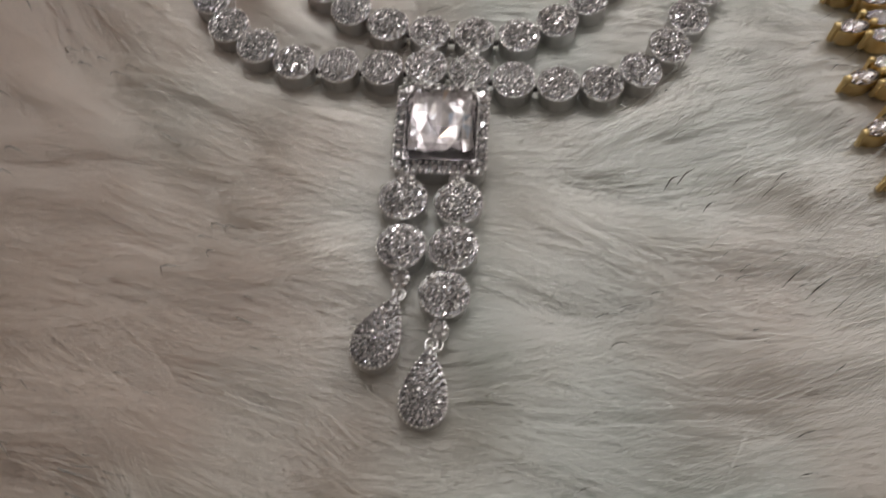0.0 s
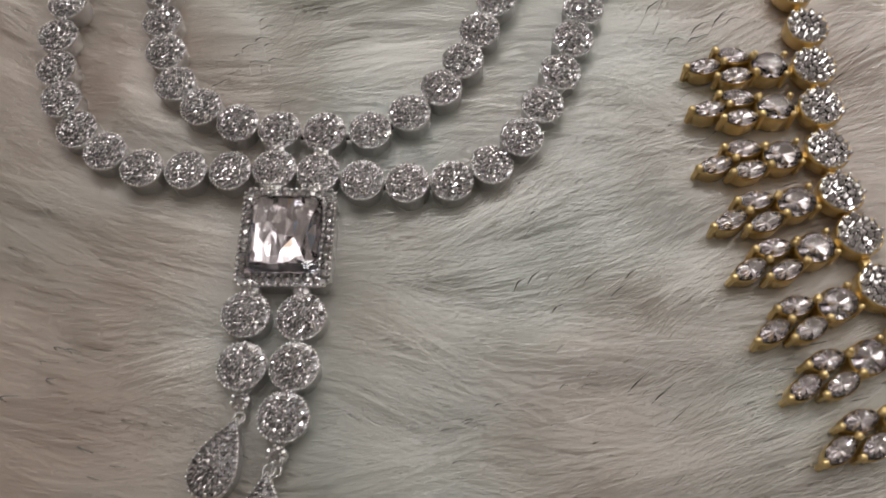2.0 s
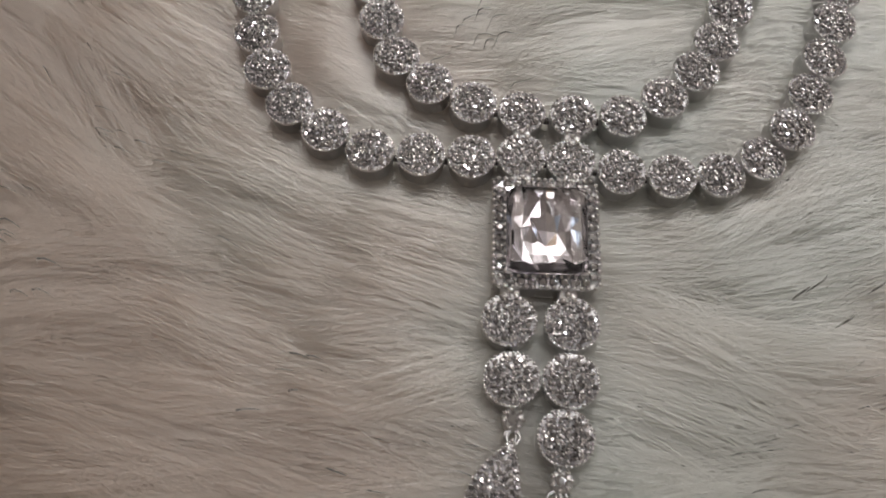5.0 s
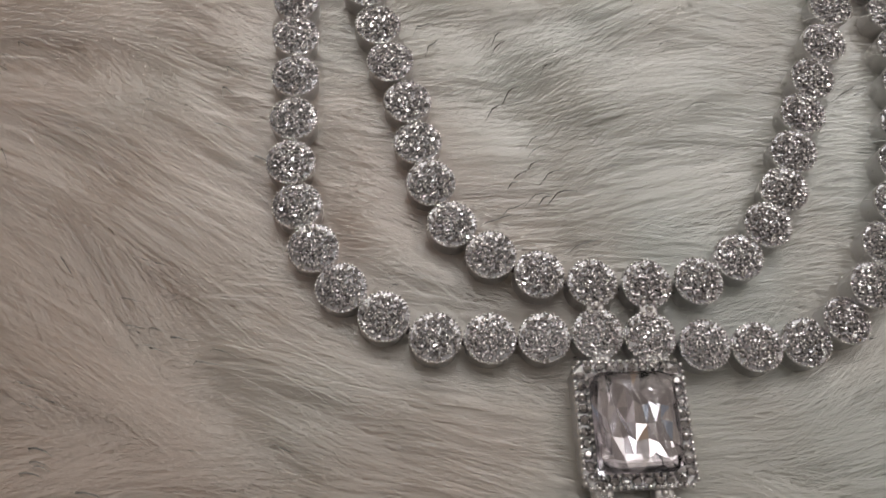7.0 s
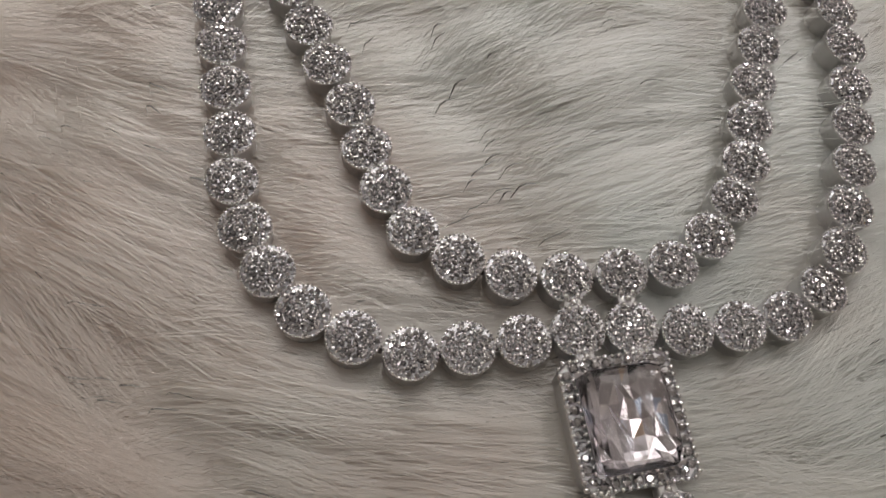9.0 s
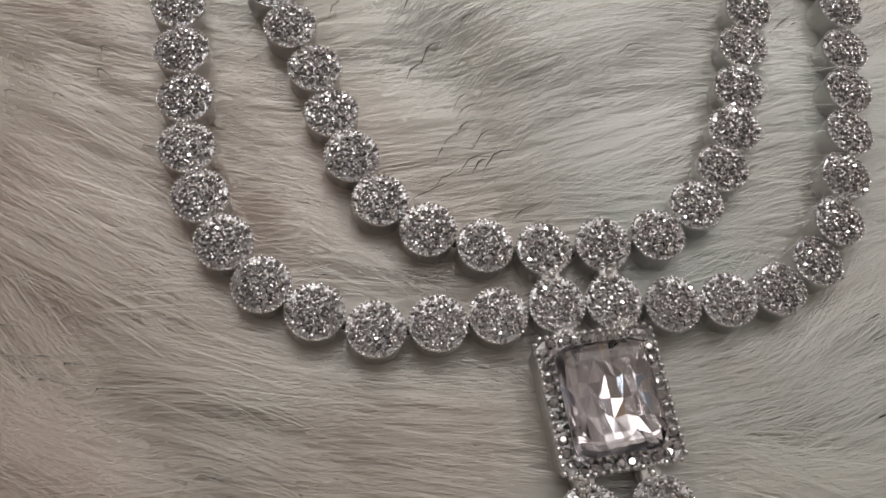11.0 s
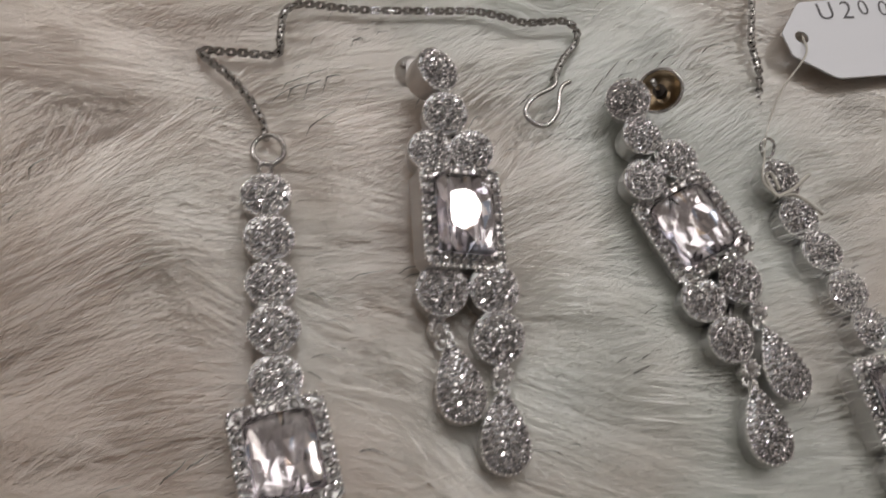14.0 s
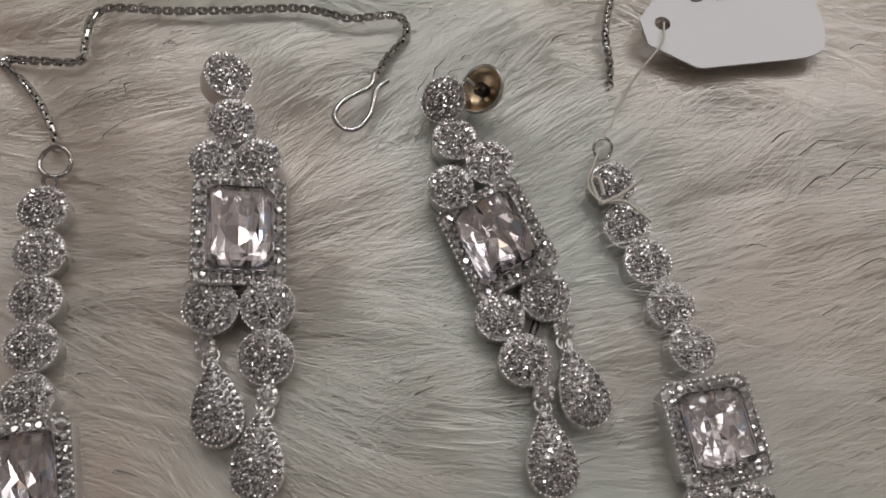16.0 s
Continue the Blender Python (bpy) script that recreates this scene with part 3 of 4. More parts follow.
def box_chain(parent, path, step=0.92, buried=999):
    pts = spline(path, step)
    for i, p in enumerate(pts):
        way = pts[min(i + 1, len(pts) - 1)] - pts[max(i - 1, 0)]
        turn = math.degrees(math.atan2(way.y, way.x))
        part("chain_link", CHAIN_LINK, parent, at(p.x, p.y, p.z, turn, rng.uniform(-6, 6)) @ pose(0, 0, 0, 45 + 90 * (i % 2) + rng.uniform(-12, 12)))
        if i % 2 == 0 and i < buried:
            PRESSED.append((p.x, p.y, 1.0))


def ring_mesh(r, wire):
    return Shape().tube([(r * math.cos(a), r * math.sin(a), 0.5 * wire * math.sin(2 * a)) for a in (math.tau * k / 28 for k in range(28))], wire, 8, True).mesh("ring", STEEL, True)


NECK_CHAIN = [(-34.2, 241.2), (-34.4, 243.7), (-36.1, 248.3), (-38.6, 252.7), (-41.5, 256.3), (-42.0, 258.0), (-36.5, 257.1), (-30.6, 256.2), (-29.5, 259.5), (-28.3, 263.7), (-25.2, 265.6), (-16.4, 264.4), (-4.7, 263.6), (3.6, 263.0), (8.9, 261.2), (12.5, 259.4), (19.1, 259.3), (21.4, 257.7), (20.8, 255.1), (17.5, 251.7), (14.7, 247.7)]
box_chain(necklace, [(x, y, -1.6 + 0.5 * math.sin(0.9 * i)) for i, (x, y) in enumerate(NECK_CHAIN)])
part("jump_ring", ring_mesh(2.35, 0.38), necklace, at(*(-34.1, 238.5), -1.2, 0, 8, -6))
part("jump_ring", ring_mesh(1.0, 0.3), necklace, at(*(-34.9, 235.4), -1.4, 0, 40, 0))
HOOK = [(15.0, 248.2), (13.9, 245.8), (9.7, 243.8), (7.8, 241.4), (8.7, 239.3), (10.8, 238.7), (13.3, 240.8), (15.0, 245.2), (17.1, 246.6)]
part("hook", Shape().tube(spline([(x, y, -0.9 + 0.25 * math.sin(i)) for i, (x, y) in enumerate(HOOK)], 0.45), 0.42, 8).mesh("hook", STEEL, True), necklace, at(0, 0), "bent silver wire hook")
for x, y in HOOK:
    PRESSED.append((x, y, 1.0))
box_chain(necklace, [(x, y, z) for (x, y), z in zip([(59.6, 265.8), (57.0, 259.0), (54.4, 252.2), (53.8, 245.4), (52.7, 238.1), (50.9, 233.6)], (-1.0, -1.0, -1.1, -1.8, -6.5, -8.5))], buried=27)
part("jump_ring", ring_mesh(1.7, 0.26), necklace, at(*(48.6, 230.2), -0.4, 0, 30, 20))

# ---- earrings ----
BACK = Shape()
BACK.lathe([(0.5, 1.0), (1.2, 1.2), (1.3, 0.9), (2.0, 0.7), (3.2, -0.2), (3.7, -1.3), (3.95, -1.35), (3.95, -0.9), (3.5, 0.05), (2.4, 1.0), (1.0, 1.5)], 32)
BACK_CUP = BACK.mesh("earring_back", BRONZE, True)
BACK_DOME = Shape().lathe([(0.5, 1.2), (1.6, 1.0), (2.5, 0.3), (2.8, -0.6), (2.7, -1.0), (1.0, -1.1)], 24).mesh("earring_back", SILVER, True)
POST = Shape().lathe([(0.3, -5.5), (0.42, -5.4), (0.42, 2.0), (0.2, 2.2)], 10).mesh("post", STEEL, True)
SCREW = Shape().lathe([(1.15, -0.9), (1.15, 0.4), (0.9, 0.7), (0.3, 0.7)], 14).mesh("screw", DARK_STEEL, True)
BACK_RIM = ring_mesh(3.85, 0.28)
STUD_SHELL = Shape().lathe([(3.55, -1.0), (3.6, -3.0), (3.2, -4.6), (1.0, -5.2)], 24).mesh("stud_shell", SILVER, True)


def earring(name_label, studs, discs, rect, drops, back, back_mesh, back_label, slope, foot):
    """slope: how steeply the jewel rises from its foot to the stud, which its post props up."""
    x, y = rect[:2]
    lift, lean = (lambda v: max(0.0, slope * (v - foot))), math.degrees(math.atan(slope))
    ear = thing("earring", x, y, -4.5, name_label, "earring", "pair of earrings")
    (sx, sy), tip_x, tip_y = studs
    top = link(ear, sx, sy, 0.3 + lift(sy), tip_x + lean, tip_y)
    top.name = "stud"
    part("stud_shell", STUD_SHELL, top, Matrix(), world_space=False)
    for dx, dy, size in discs:
        link(ear, dx, dy, lift(dy), lean, size=size)
    for p, q in (((sx, sy), discs[0]), (discs[0], discs[1]), (discs[0], discs[2]), (discs[4], discs[5])):
        hinge(ear, p, q, lift((p[1] + q[1]) / 2) - 2.3)
    halo(ear, *rect[:5], rect[5] + lift(y), lean, rect[7])
    part("post", POST, ear, at(sx, sy, lift(sy) - 4.5))
    for dx, dy, turn, bail in drops:
        drop(ear, dx, dy, turn, bail)
    m = at(*back)
    b = part("earring_back", back_mesh, ear, m, back_label)
    part("post", POST, b, Matrix(), world_space=False)
    if back_mesh == BACK_CUP:
        part("screw", SCREW, b, Matrix.Translation((0, 0, -0.6 * MM)), "dark screw thread", world_space=False)
        part("rim", BACK_RIM, b, Matrix.Translation((0, 0, -1.3 * MM)), "polished silver rim", world_space=False)
    PRESSED.append((back[0], back[1], 3.0))
    return ear


earring('silver crystal drop earring lying straight on white fur', ((-7.1, 246.5), 0, 22), [(-7.3, 239.2, 0.97), (-10.7, 233.5, 0.93), (-4.2, 232.9, 0.92), (-12.8, 212.1, 1.07), (-5.0, 211.3, 1.05), (-5.9, 204.1, 1.07)], (-7.8, 222.5, -5.0, 13.4, 16.2, 0.2, 0, 13.2), [(-13.1, 199.1, 1.0, (-14.1, 207.0)), (-8.1, 191.2, -9.5, (-6.3, 199.0))], (-9.7, 252.2, -2.6, 0, 0, -35), BACK_DOME, 'small polished silver screw back', 0.13, 206)
earring('silver crystal drop earring lying askew, screw back beside it', ((24.6, 240.4), 6, -30), [(25.5, 233.8, 0.95), (30.1, 229.1, 1), (23.5, 226.0, 0.95), (27.4, 205.3, 0.98), (34.6, 207.5, 1.03), (29.8, 198.6, 1.02)], (28.9, 217.0, 15.3, 13.4, 15.6, 0.2, 0, -18.0), [(36.9, 194.1, 8.0, (36.4, 202.6)), (30.8, 185.7, -1.7, (31.8, 193.9))], (31.6, 241.6, 1.2, 0, 0, 140), BACK_CUP, 'domed gilded screw back', 0.05, 200)

# ---- the gold necklace with leaf branches ----
gold = thing("gold_necklace", 96, 110, -4.5, "yellow gold necklace with clear crystal leaf branches on white fur", "necklace")


def setting(curve, n, wall, prongs, prong_r):
    s = Shape()
    s.outline(curve, [(0.92, -wall), (1.0, -wall + 0.3), (1.04, -0.6), (1.05, -0.15), (1.0, 0.0), (0.92, -0.1), (0.7, -0.9)], n)
    for t in prongs:
        x, y = curve(t)
        s.bead((x * 1.08, y * 1.08, 0.55), prong_r)
        s.rings([[(x * 1.1 + prong_r * 0.75 * math.cos(math.tau * k / 6), y * 1.1 + prong_r * 0.75 * math.sin(math.tau * k / 6), z) for k in range(6)] for z in (-wall + 0.4, 0.5)])
    return s


ROUND_BASE = setting(circle(3.6), 20, 3.0, (), 0.5)
ROUND_BASE.lathe([(3.5, -0.3), (3.45, 0.0), (2.2, 0.2), (0.2, 0.3)], 20)
ROUND_BASE.slot[-62:] = [2] * 62
for k in range(12):
    a = math.tau * (k + 0.5) / 12
    ROUND_BASE.bead((3.5 * math.cos(a), 3.5 * math.sin(a), 0.3), 0.52 if k % 3 == 0 else 0.3)
ROUND_BASE.slot = [1 if k == 2 else k for k in ROUND_BASE.slot]
ROUND_SET = ROUND_BASE.mesh("round_setting", GOLD, True, back=GRAIN)
OVAL_SET = setting(oval(3.2, 2.6), 20, 3.8, (0.12, 0.38, 0.62, 0.88), 0.62).mesh("oval_setting", GOLD, True)
LEAF_SET = setting(marquise(3.0, 1.65), 20, 3.4, (0.0, 0.5), 0.78).mesh("leaf_setting", GOLD, True)
OVAL_GEM = Shape().gem(oval(3.15, 2.55), 18, 0.9, pose(0, 0, 0.1), table=0.42, depth=0.9).mesh("oval_stone", GEM, back=JEWEL_FOIL)
LEAF_GEM = Shape().gem(marquise(2.9, 1.6), 16, 0.75, pose(0, 0, 0.1), table=0.36, depth=0.95).mesh("leaf_stone", GEM, back=JEWEL_FOIL)
GOLD_BAR = Shape().outline(cut_rect(3.4, 1.5, 0.4), [(0.8, -2.8), (1.0, -2.5), (1.0, -1.5), (0.8, -1.2)], 12).mesh("link_bar", GOLD, True)


def cluster(x, y, turn):
    """A round gold cup filled with rings of small round stones."""
    cup = part("round_setting", ROUND_SET, gold, at(x, y, 0, turn, rng.uniform(-4, 4), 4 + rng.uniform(-4, 4)))
    for count, d, high in ((1, 0.0, 0.62), (6, 1.35, 0.55), (11, 2.65, 0.38)):
        for k in range(count):
            a = math.tau * (k + 0.3) / count
            m = pose(d * math.cos(a) * MM, d * math.sin(a) * MM, high * MM, rng.uniform(-22, 22), rng.uniform(-22, 22), rng.uniform(0, 45))
            part("stone", STONE, cup, m @ Matrix.Scale(1.05, 4), world_space=False)
    PRESSED.append((x, y, 4.0))


def gold_stone(name, set_mesh, gem_mesh, x, y, turn, r, tip_y=0.0):
    cup = part(name, set_mesh, gold, at(x, y, rng.uniform(-0.2, 0.2), turn, rng.uniform(-4, 4), tip_y + rng.uniform(-4, 4)))
    part("stone", gem_mesh, cup, Matrix(), world_space=False)
    PRESSED.append((x, y, r))


def branch(bx, by, turn):
    """An oval stone and three leaves that reach out from the chain."""
    m = at(bx, by, 0, turn)
    for dx, dy, bend, which in ((-7.6, 0.0, 0, 0), (-13.6, 2.1, -8, 1), (-13.5, -2.0, 6, 1), (-18.7, -0.2, 10, 1)):
        p = m @ Vector((dx * MM, dy * MM, 0)) / MM
        if which:
            gold_stone("leaf_setting", LEAF_SET, LEAF_GEM, p.x, p.y, turn + bend, 2.6)
        else:
            gold_stone("oval_setting", OVAL_SET, OVAL_GEM, p.x, p.y, turn, 3.2)
    p = m @ Vector((-4.3 * MM, 0, 0)) / MM
    part("link_bar", GOLD_BAR, gold, at(p.x, p.y, 0, turn))


GOLD_CHAIN = [(90.2, 148.5), (90.9, 139.9), (91.6, 131.3), (91.2, 123.0), (90.8, 114.9), (90.3, 106.6), (90.8, 98.7), (92.1, 91.1), (93.5, 82.3), (96.4, 73.9), (99.2, 65.3)]
for i, (x, y) in enumerate(GOLD_CHAIN):
    cluster(x, y, 12 * i)
    if i:
        px, py = GOLD_CHAIN[i - 1]
        part("link_bar", GOLD_BAR, gold, at((x + px) / 2, (y + py) / 2, -0.3, math.degrees(math.atan2(y - py, x - px))))
for x, y, turn in [(91.2, 123.0, -3.1), (90.8, 114.9, -1.5), (90.3, 106.6, 5.6), (90.8, 98.7, 12.3), (92.1, 91.1, 15.8), (93.5, 82.3, 20.1), (96.4, 73.9, 21.3), (99.2, 65.3, 23.7)]:
    branch(x, y, turn)

# ---- price tag on its thread ----
tag = thing("price_tag", 63.9, 251.8, -2.0, "white card price tag with a pencilled code, tied by thread", "price tag")
TAG_CORNERS = [(60.5, 248.0), (67.8, 242.5), (89.7, 242.6), (91.9, 247.4), (92.0, 260.2), (66.2, 259.6), (60.2, 253.0)]
HOLE = (63.9, 251.8)


def card_edge(angle):
    """How far the card's edge lies from the hole, with its corners a little rounded."""
    best, dx, dy = 1e9, math.cos(angle), math.sin(angle)
    for (x0, y0), (x1, y1) in zip(TAG_CORNERS, TAG_CORNERS[1:] + TAG_CORNERS[:1]):
        ex, ey = x1 - x0, y1 - y0
        det = ex * dy - ey * dx
        if abs(det) < 1e-9:
            continue
        d = ((x0 - HOLE[0]) * -ey + (y0 - HOLE[1]) * ex) / det
        k = (dx * (y0 - HOLE[1]) - dy * (x0 - HOLE[0])) / det
        if d > 0 and -1e-6 <= k <= 1 + 1e-6:
            best = min(best, d)
    return best


def card_loop(z, hole):
    loop, n = [], 160
    for i in range(n):
        a = math.tau * i / n
        d = 1.35 if hole else sum(card_edge(a + 0.022 * k) for k in range(-3, 4)) / 7
        x, y = HOLE[0] + d * math.cos(a), HOLE[1] + d * math.sin(a)
        loop.append((x, y, z))
    return loop


part("card", Shape().rings([card_loop(0.1, True), card_loop(0.1, False), card_loop(0.4, False), card_loop(0.4, True)], wrap=True).mesh("card", CARD), tag, at(0, 0))
for letter, dx, dy, tilt, size in (("U", 0.0, -0.2, 4, 5.6), ("2", 4.9, -0.1, -3, 5.9), ("0", 9.3, 0.4, 5, 4.9), ("0", 13.4, 0.2, -4, 5.0), ("F", 17.6, -0.1, -2, 5.6)):
    words = bpy.data.curves.new("letter", "FONT")
    words.body, words.size, words.extrude, words.shear, words.offset = letter, size * MM, 0.02 * MM, 0.12, -0.05 * MM
    writer = bpy.data.objects.new("letter", words)
    scene.collection.objects.link(writer)
    flat = bpy.data.meshes.new_from_object(writer.evaluated_get(bpy.context.evaluated_depsgraph_get()))
    bpy.data.objects.remove(writer)
    flat.materials.clear()
    flat.materials.append(INK)
    part("letter", flat, tag, at(69.2 + dx, 255.5 + dy, 0.46, tilt), "grey pencilled " + letter)
THREAD = [(64.3, 252.1, 0.2), (62.1, 247.2, 1.5), (56.0, 241.4, -0.5), (51.0, 234.6, -1.5), (46.2, 227.2, 0.6), (44.4, 223.6, 1.0), (45.6, 220.3, 1.4)]
part("thread", Shape().tube(spline(THREAD, 0.8), 0.2, 6).mesh("thread", COTTON, True), tag, at(0, 0), "thin cream cotton thread")
TAILS = [[(45.1, 223.0, 1.2), (45.8, 220.7, 1.2), (49.4, 220.2, 1.2), (52.8, 216.3, 1.2)], [(45.7, 220.3, 1.3), (49.2, 221.5, 1.4), (53.4, 223.9, 1.5)], [(45.6, 220.3, 1.0), (45.0, 224.4, 1.2), (46.2, 224.5, 1.4), (46.3, 221.4, 1.6)]]
for path in TAILS:
    part("thread", Shape().tube(spline(path, 0.8), 0.3, 6).mesh("thread", COTTON, True), tag, at(0, 0))
for x, y in TAG_CORNERS:
    for k in (0.15, 0.4, 0.65, 0.85):
        PRESSED.append((HOLE[0] + (x - HOLE[0]) * k, HOLE[1] + (y - HOLE[1]) * k, 1.5))
for k in range(1, 8):
    PRESSED.append((HOLE[0] + 3.4 * k, HOLE[1] + 2.5, 4.0)), PRESSED.append((HOLE[0] + 3.4 * k, HOLE[1] - 4, 3.0))


# ---- the white fur throw ----

class Waves:
    """A smooth random field: many slow waves laid over one another, about -1 to 1."""

    def __init__(self, size, seed):
        r = np.random.default_rng(seed)
        turn, length = r.uniform(0, 6.283, 14), size * r.uniform(0.7, 1.8, 14)
        self.kx, self.ky, self.shift = 6.283 * np.cos(turn) / length, 6.283 * np.sin(turn) / length, r.uniform(0, 6.283, 14)

    def __call__(self, x, y):
        return np.cos(self.kx * x[..., None] + self.ky * y[..., None] + self.shift).sum(-1) / 4.2


FX0, FX1, FY0, FY1 = -190.0, 230.0, -45.0, 385.0
CELL = 1.5
gx, gy = np.arange(FX0 - 40, FX1 + 40, CELL), np.arange(FY0 - 40, FY1 + 40, CELL)
clear = np.full((len(gx), len(gy)), 30.0)
for px, py, pr in PRESSED:
    i0, j0 = int((px - gx[0]) / CELL), int((py - gy[0]) / CELL)
    a, b, c, d = max(0, i0 - 16), i0 + 17, max(0, j0 - 16), j0 + 17
    clear[a:b, c:d] = np.minimum(clear[a:b, c:d], np.hypot(gx[a:b, None] - px, gy[None, c:d] - py) - pr)


def gap(x, y):
    """How far a place lies from the nearest thing on the fur."""
    i = np.clip(((x - gx[0]) / CELL + 0.5).astype(int), 0, len(gx) - 1)
    j = np.clip(((y - gy[0]) / CELL + 0.5).astype(int), 0, len(gy) - 1)
    return clear[i, j]


swirl, curl, loft, comb = Waves(110, 11), Waves(38, 12), Waves(26, 13), Waves(9, 14)


WHORLS = [(-78, 135, 28, -50), (-48, 22, 24, -42), (-24, 198, 15, -48), (-75, 235, 25, 25), (60, 150, 22, 8), (20, 175, 18, -16)]  # x, y, reach, turn


def heading(x, y):
    """Which way the pile lies: mostly along x, rising a little, with a few whorls."""
    turn = 4 + (13 * swirl(x, y) + 13 * curl(x, y)) * (1 + 0.3 / (1 + np.exp((195 - y) / 15)))
    for px, py, wide, bent in WHORLS:
        turn = turn + bent * np.exp(-((x - px) ** 2 + (y - py) ** 2) / (2 * wide * wide))
    return np.radians(turn)


def strands(count, x0, x1, y0, y1, width, length, pitch, seed, keep=None, mat=FUR, root=-9.5, lift=0.0, loose=1.0):
    """Tapered flat fibres in soft locks that share a root, a heading and a height."""
    r = np.random.default_rng(seed)
    nx, ny = int((x1 - x0) / pitch), int((y1 - y0) / pitch)
    lock = r.integers(0, nx * ny, count)
    jitter = r.uniform(-0.5, 0.5, (nx * ny, 2))
    cx, cy = x0 + (lock % nx + 0.5 + jitter[lock, 0]) * pitch, y0 + (lock // nx + 0.5 + jitter[lock, 1]) * pitch
    if keep is not None:
        ok = keep(cx, cy)
        lock, cx, cy = lock[ok], cx[ok], cy[ok]
        count = len(lock)
    lock_turn, lock_high, lock_long = r.normal(0, 0.15, nx * ny), r.normal(0, 1.15, nx * ny), r.uniform(0.7, 1.3, nx * ny)
    lock_tight = r.uniform(0.15, 0.75, nx * ny)[lock]
    wild = 1 / (1 + np.exp((195 - cy) / 12))
    turn = heading(cx, cy) + lock_turn[lock] * (1 + 0.4 * wild) + r.normal(0, 0.045, count)
    stray = r.random(count) < 0.004 * loose
    turn = turn + stray * r.normal(0, 0.4, count)
    reach = length * lock_long[lock] * r.uniform(0.45, 1.2, count)
    ox, oy = r.normal(0, pitch * 0.5, count), r.normal(0, pitch * 0.5, count)
    bend = r.normal(0, 0.16, count) + r.normal(0, 0.32, nx * ny)[lock]
    rise = lift - 3.4 + 2.3 * loft(cx, cy) + lock_high[lock] * (1 + 0.4 * wild) + r.normal(0, 0.2, count) + stray * r.uniform(0, 1.4, count)
    covering = np.where((cx > 30) & (cx < 46) & (cy > 192) & (cy < 214), 0.09, np.where((cx > 30) & (cx < 56) & (cy > 165) & (cy < 228), 0.05, 0.012))
    over = (r.random(count) < covering * loose) & (cx > 25) & (cy < 228) & ((cx < 42) | (cy > 170))
    steps = np.array([0.0, 0.2, 0.45, 0.72, 1.0])
    half = np.array([0.7, 1.0, 1.0, 0.75, 0.1]) * 0.5
    n = len(steps)
    xyz = np.zeros((count, n, 2, 3))
    x, y = cx + ox, cy + oy
    twist = r.normal(0, 0.05, count)
    wide = width * r.uniform(0.6, 1.4, count)
    for k, s in enumerate(steps):
        if k:
            a = turn + bend * (s - 0.3)
            d = reach * (steps[k] - steps[k - 1])
            x, y = x + d * np.cos(a), y + d * np.sin(a)
        pull = lock_tight * s * loose
        px, py = x - ox * pull, y - oy * pull
        z = root + (rise - root) * np.sin(np.minimum(1.0, s / 0.3) * 1.5708) - 1.6 * np.maximum(0, s - 0.4)
        room = gap(px, py)
        cap = -3.9 + 2.9 * np.clip(room / 6.5, 0, 1) + 2.2 * np.clip((room - 5) / 8, 0, 1)
        cap = np.where(over & (s > 0.3), np.maximum(cap, 0.9 - 1.2 * np.abs(s - 0.6)), cap)
        z = np.minimum(z, cap + 0.25 * bend)
        z = np.where(over & (room < 2.0) & (s > 0.3), np.maximum(z, 0.75), z)
        a = turn + bend * (s - 0.3)
        w = wide * half[k]
        side = np.stack([-np.sin(a) * np.cos(twist) * w, np.cos(a) * np.cos(twist) * w, np.sin(twist) * w], -1)
        mid = np.stack([px, py, z], -1)
        xyz[:, k, 0], xyz[:, k, 1] = mid - side, mid + side
    verts = xyz.reshape(-1, 3) * MM
    base = (np.arange(count) * 2 * n)[:, None, None]
    quad = np.array([[2 * k, 2 * k + 1, 2 * k + 3, 2 * k + 2] for k in range(n - 1)])[None]
    faces = (base + quad).reshape(-1, 4)
    data = bpy.data.meshes.new("pile")
    data.vertices.add(len(verts))
    data.vertices.foreach_set("co", verts.astype(np.float32).ravel())
    data.loops.add(faces.size)
    data.loops.foreach_set("vertex_index", faces.astype(np.int32).ravel())
    data.polygons.add(len(faces))
    data.polygons.foreach_set("loop_start", np.arange(0, faces.size, 4, dtype=np.int32))
    data.update(calc_edges=True)
    data.shade_smooth()
    data.materials.append(mat)
    return data


throw = thing("fur_throw", 20, 165, -14, "creamy white long-pile faux fur throw, combed in soft locks", "fur throw")
sheet = Shape()
us, vs = np.linspace(FX0 - 4, FX1 + 4, 60), np.linspace(FY0 - 4, FY1 + 4, 60)
cloth = [(u, v, -9.6 + 0.5 * math.sin(u / 19) * math.cos(v / 23)) for v in vs for u in us]
under = [(u, v, -14.0) for v in vs for u in us]
quads = [(j * 60 + i, j * 60 + i + 1, j * 60 + i + 61, j * 60 + i + 60) for j in range(59) for i in range(59)]
rim = [i for i in range(60)] + [j * 60 + 59 for j in range(1, 60)] + [59 * 60 + i for i in range(58, -1, -1)] + [j * 60 for j in range(58, 0, -1)]
quads_low = [tuple(3600 + i for i in reversed(q)) for q in quads]
sides = [(a, 3600 + a, 3600 + b, b) for a, b in zip(rim, rim[1:] + rim[:1])]
sheet.add(cloth + under, quads + quads_low + sides)
part("backing", sheet.mesh("backing", BACKING), throw, at(0, 0))
VX0, VX1, VY0, VY1 = -124, 116, 22, 290
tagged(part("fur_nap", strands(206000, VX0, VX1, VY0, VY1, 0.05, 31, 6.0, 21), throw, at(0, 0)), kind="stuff")
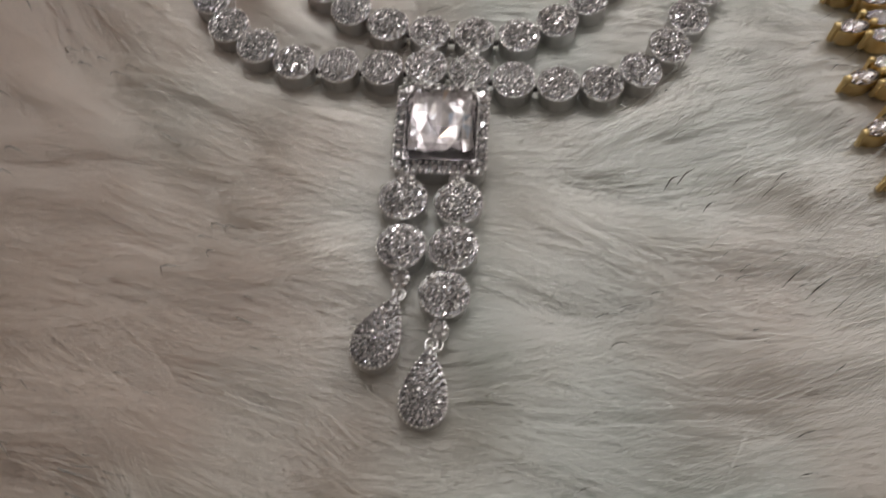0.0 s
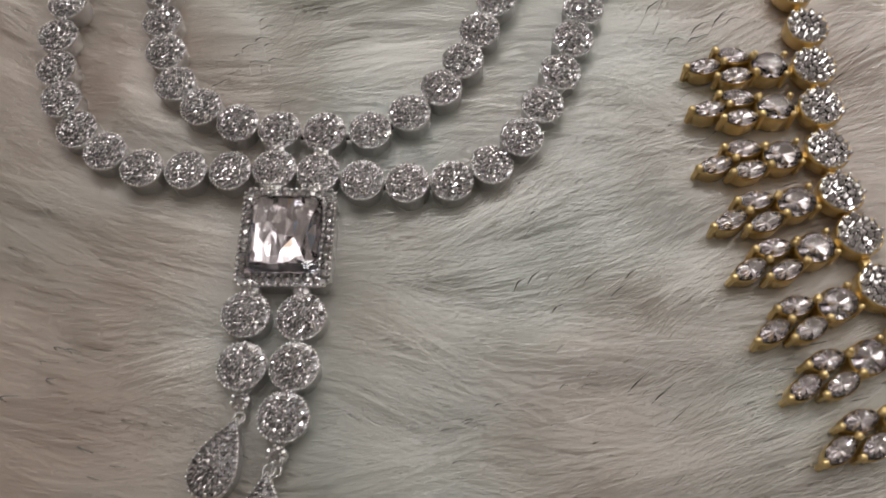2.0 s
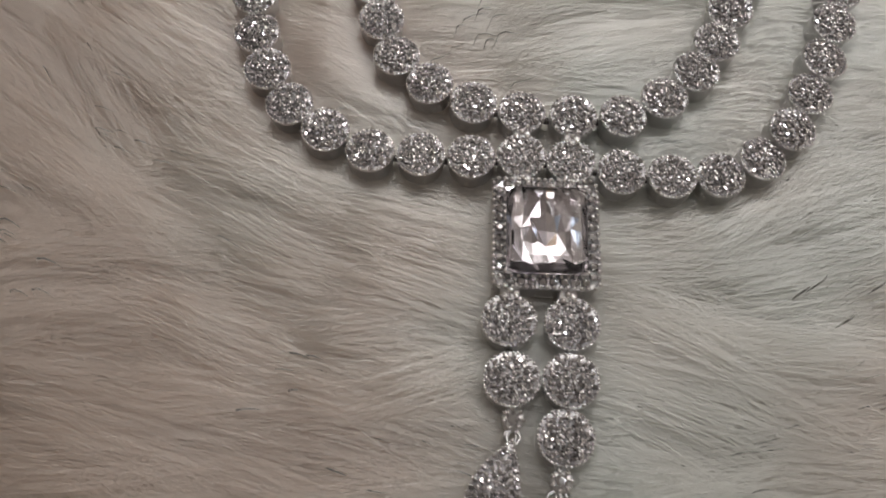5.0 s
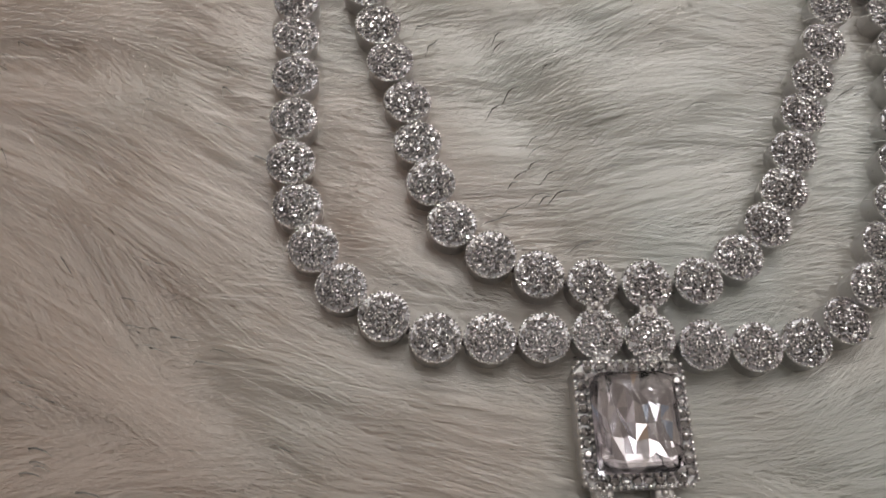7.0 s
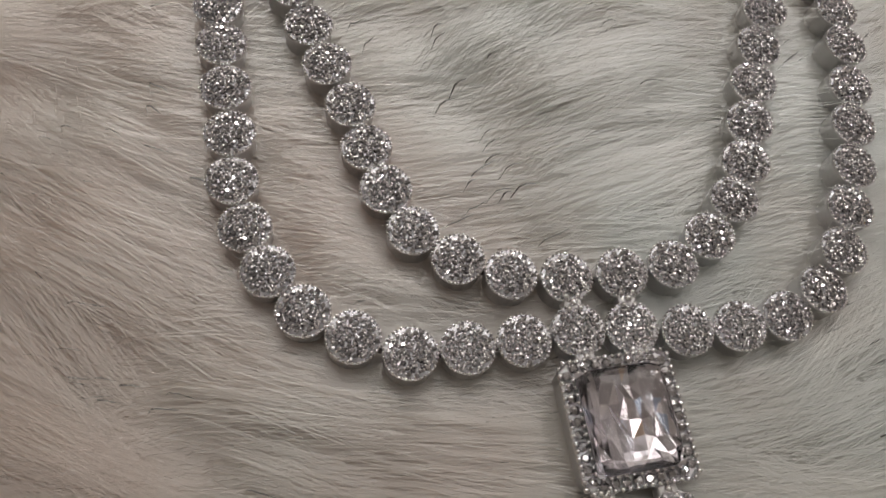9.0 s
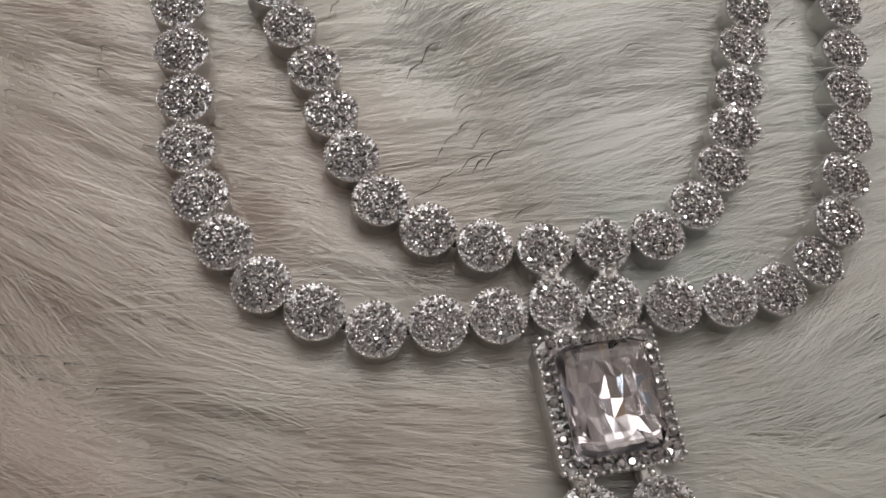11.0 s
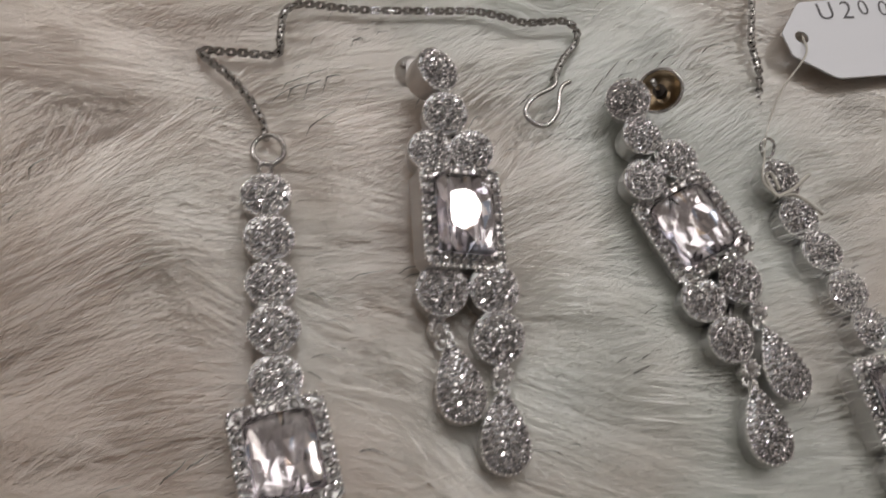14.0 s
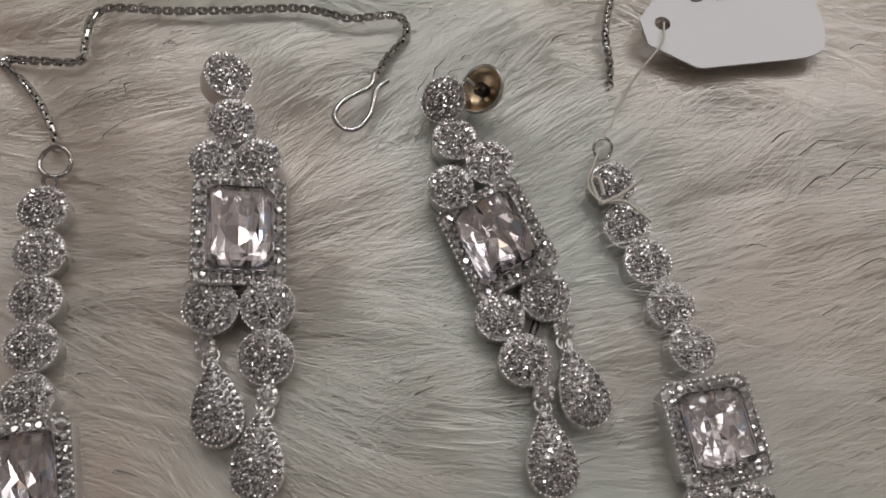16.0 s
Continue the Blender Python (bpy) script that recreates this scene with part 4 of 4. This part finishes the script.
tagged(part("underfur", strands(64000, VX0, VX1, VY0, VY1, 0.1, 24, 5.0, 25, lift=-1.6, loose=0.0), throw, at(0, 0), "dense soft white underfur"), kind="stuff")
# dark ticks added where the pile would only show shaded gaps
tagged(part("gap_shade_ticks", strands(3200, VX0, VX1, VY0, VY1, 0.2, 4.2, 9.0, 31, lambda x, y: (comb(x, y) > 0.2) & (curl(x, y) > -0.2), GAP_SHADE, -5.0, 1.5, 0.0), throw, at(0, 0), "sparse short grey fibres standing in for shaded gaps in the pile"), kind="stuff")
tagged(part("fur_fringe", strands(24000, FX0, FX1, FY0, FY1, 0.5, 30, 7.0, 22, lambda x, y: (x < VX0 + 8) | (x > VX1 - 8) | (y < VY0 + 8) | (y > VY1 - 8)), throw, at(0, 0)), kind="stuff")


# ---- counter and plain room round it ----
def box(name, lo, hi, mat, label, category=""):
    s = Shape()
    (x0, y0, z0), (x1, y1, z1) = lo, hi
    s.rings([[(x0, y0, z0), (x1, y0, z0), (x1, y1, z0), (x0, y1, z0)], [(x0, y0, z1), (x1, y0, z1), (x1, y1, z1), (x0, y1, z1)]])
    return tagged(new(name, s.mesh(name, mat)), label, category, kind="structure" if not category else "")


W, C = WALL * 1000, CEILING * 1000
box("floor", (-W, -W, -960), (W, W, -920), TILE, "grey stone tile shop floor")
box("ceiling", (-W, -W, C), (W, W, C + 60), CEIL, "plain white painted ceiling")
box("wall_north", (-W, W, -920), (W, W + 80, C), PAINT, "plain off-white painted wall")
box("wall_south", (-W, -W - 80, -920), (W, -W, C), PAINT, "plain off-white painted wall")
box("wall_east", (W, -W, -920), (W + 80, W, C), PAINT, "plain off-white painted wall")
box("wall_west", (-W - 80, -W, -920), (-W, W, C), PAINT, "plain off-white painted wall")
counter = thing("counter", 20, 165, -920, "dark brown wooden display counter under the fur", "counter")
top = Shape().outline(cut_rect(900, 700, 8), [(0.995, -42), (1.0, -40), (1.0, -18), (0.995, -14.2)], 16)
part("counter_top", top.mesh("counter_top", WOOD), counter, at(20, 165))
part("counter_body", Shape().outline(cut_rect(820, 620, 6), [(1, -920), (1, -42)], 8).mesh("counter_body", WOOD), counter, at(20, 165))
# frames round the added fill lights
for x, y in FILL_SPOTS:
    panel = thing("fill_light", x * 1000, y * 1000, C - 1, "square white fill light added out of view at the ceiling", "ceiling lamp")
    part("fill_frame", Shape().rings([[(k * u, k * v, z) for u, v in ((-1, -1), (1, -1), (1, 1), (-1, 1))] for k, z in ((445, 0), (465, 0), (465, -12), (445, -12))], wrap=True).mesh("fill_frame", CEIL), panel, at(x * 1000, y * 1000, C))
HOUSING = Shape().lathe([(64, 0), (84, 0), (86, -4), (82, -8), (68, -6), (66, 0)], 32).mesh("trim_ring", CEIL, True)
for x, y, share in LAMP_SPOTS:
    light_ob = thing("downlight", x * 1000, y * 1000, C - 1, "round white recessed ceiling downlight, switched on", "ceiling lamp", "shop downlights")
    part("trim_ring", HOUSING, light_ob, at(x * 1000, y * 1000, C))
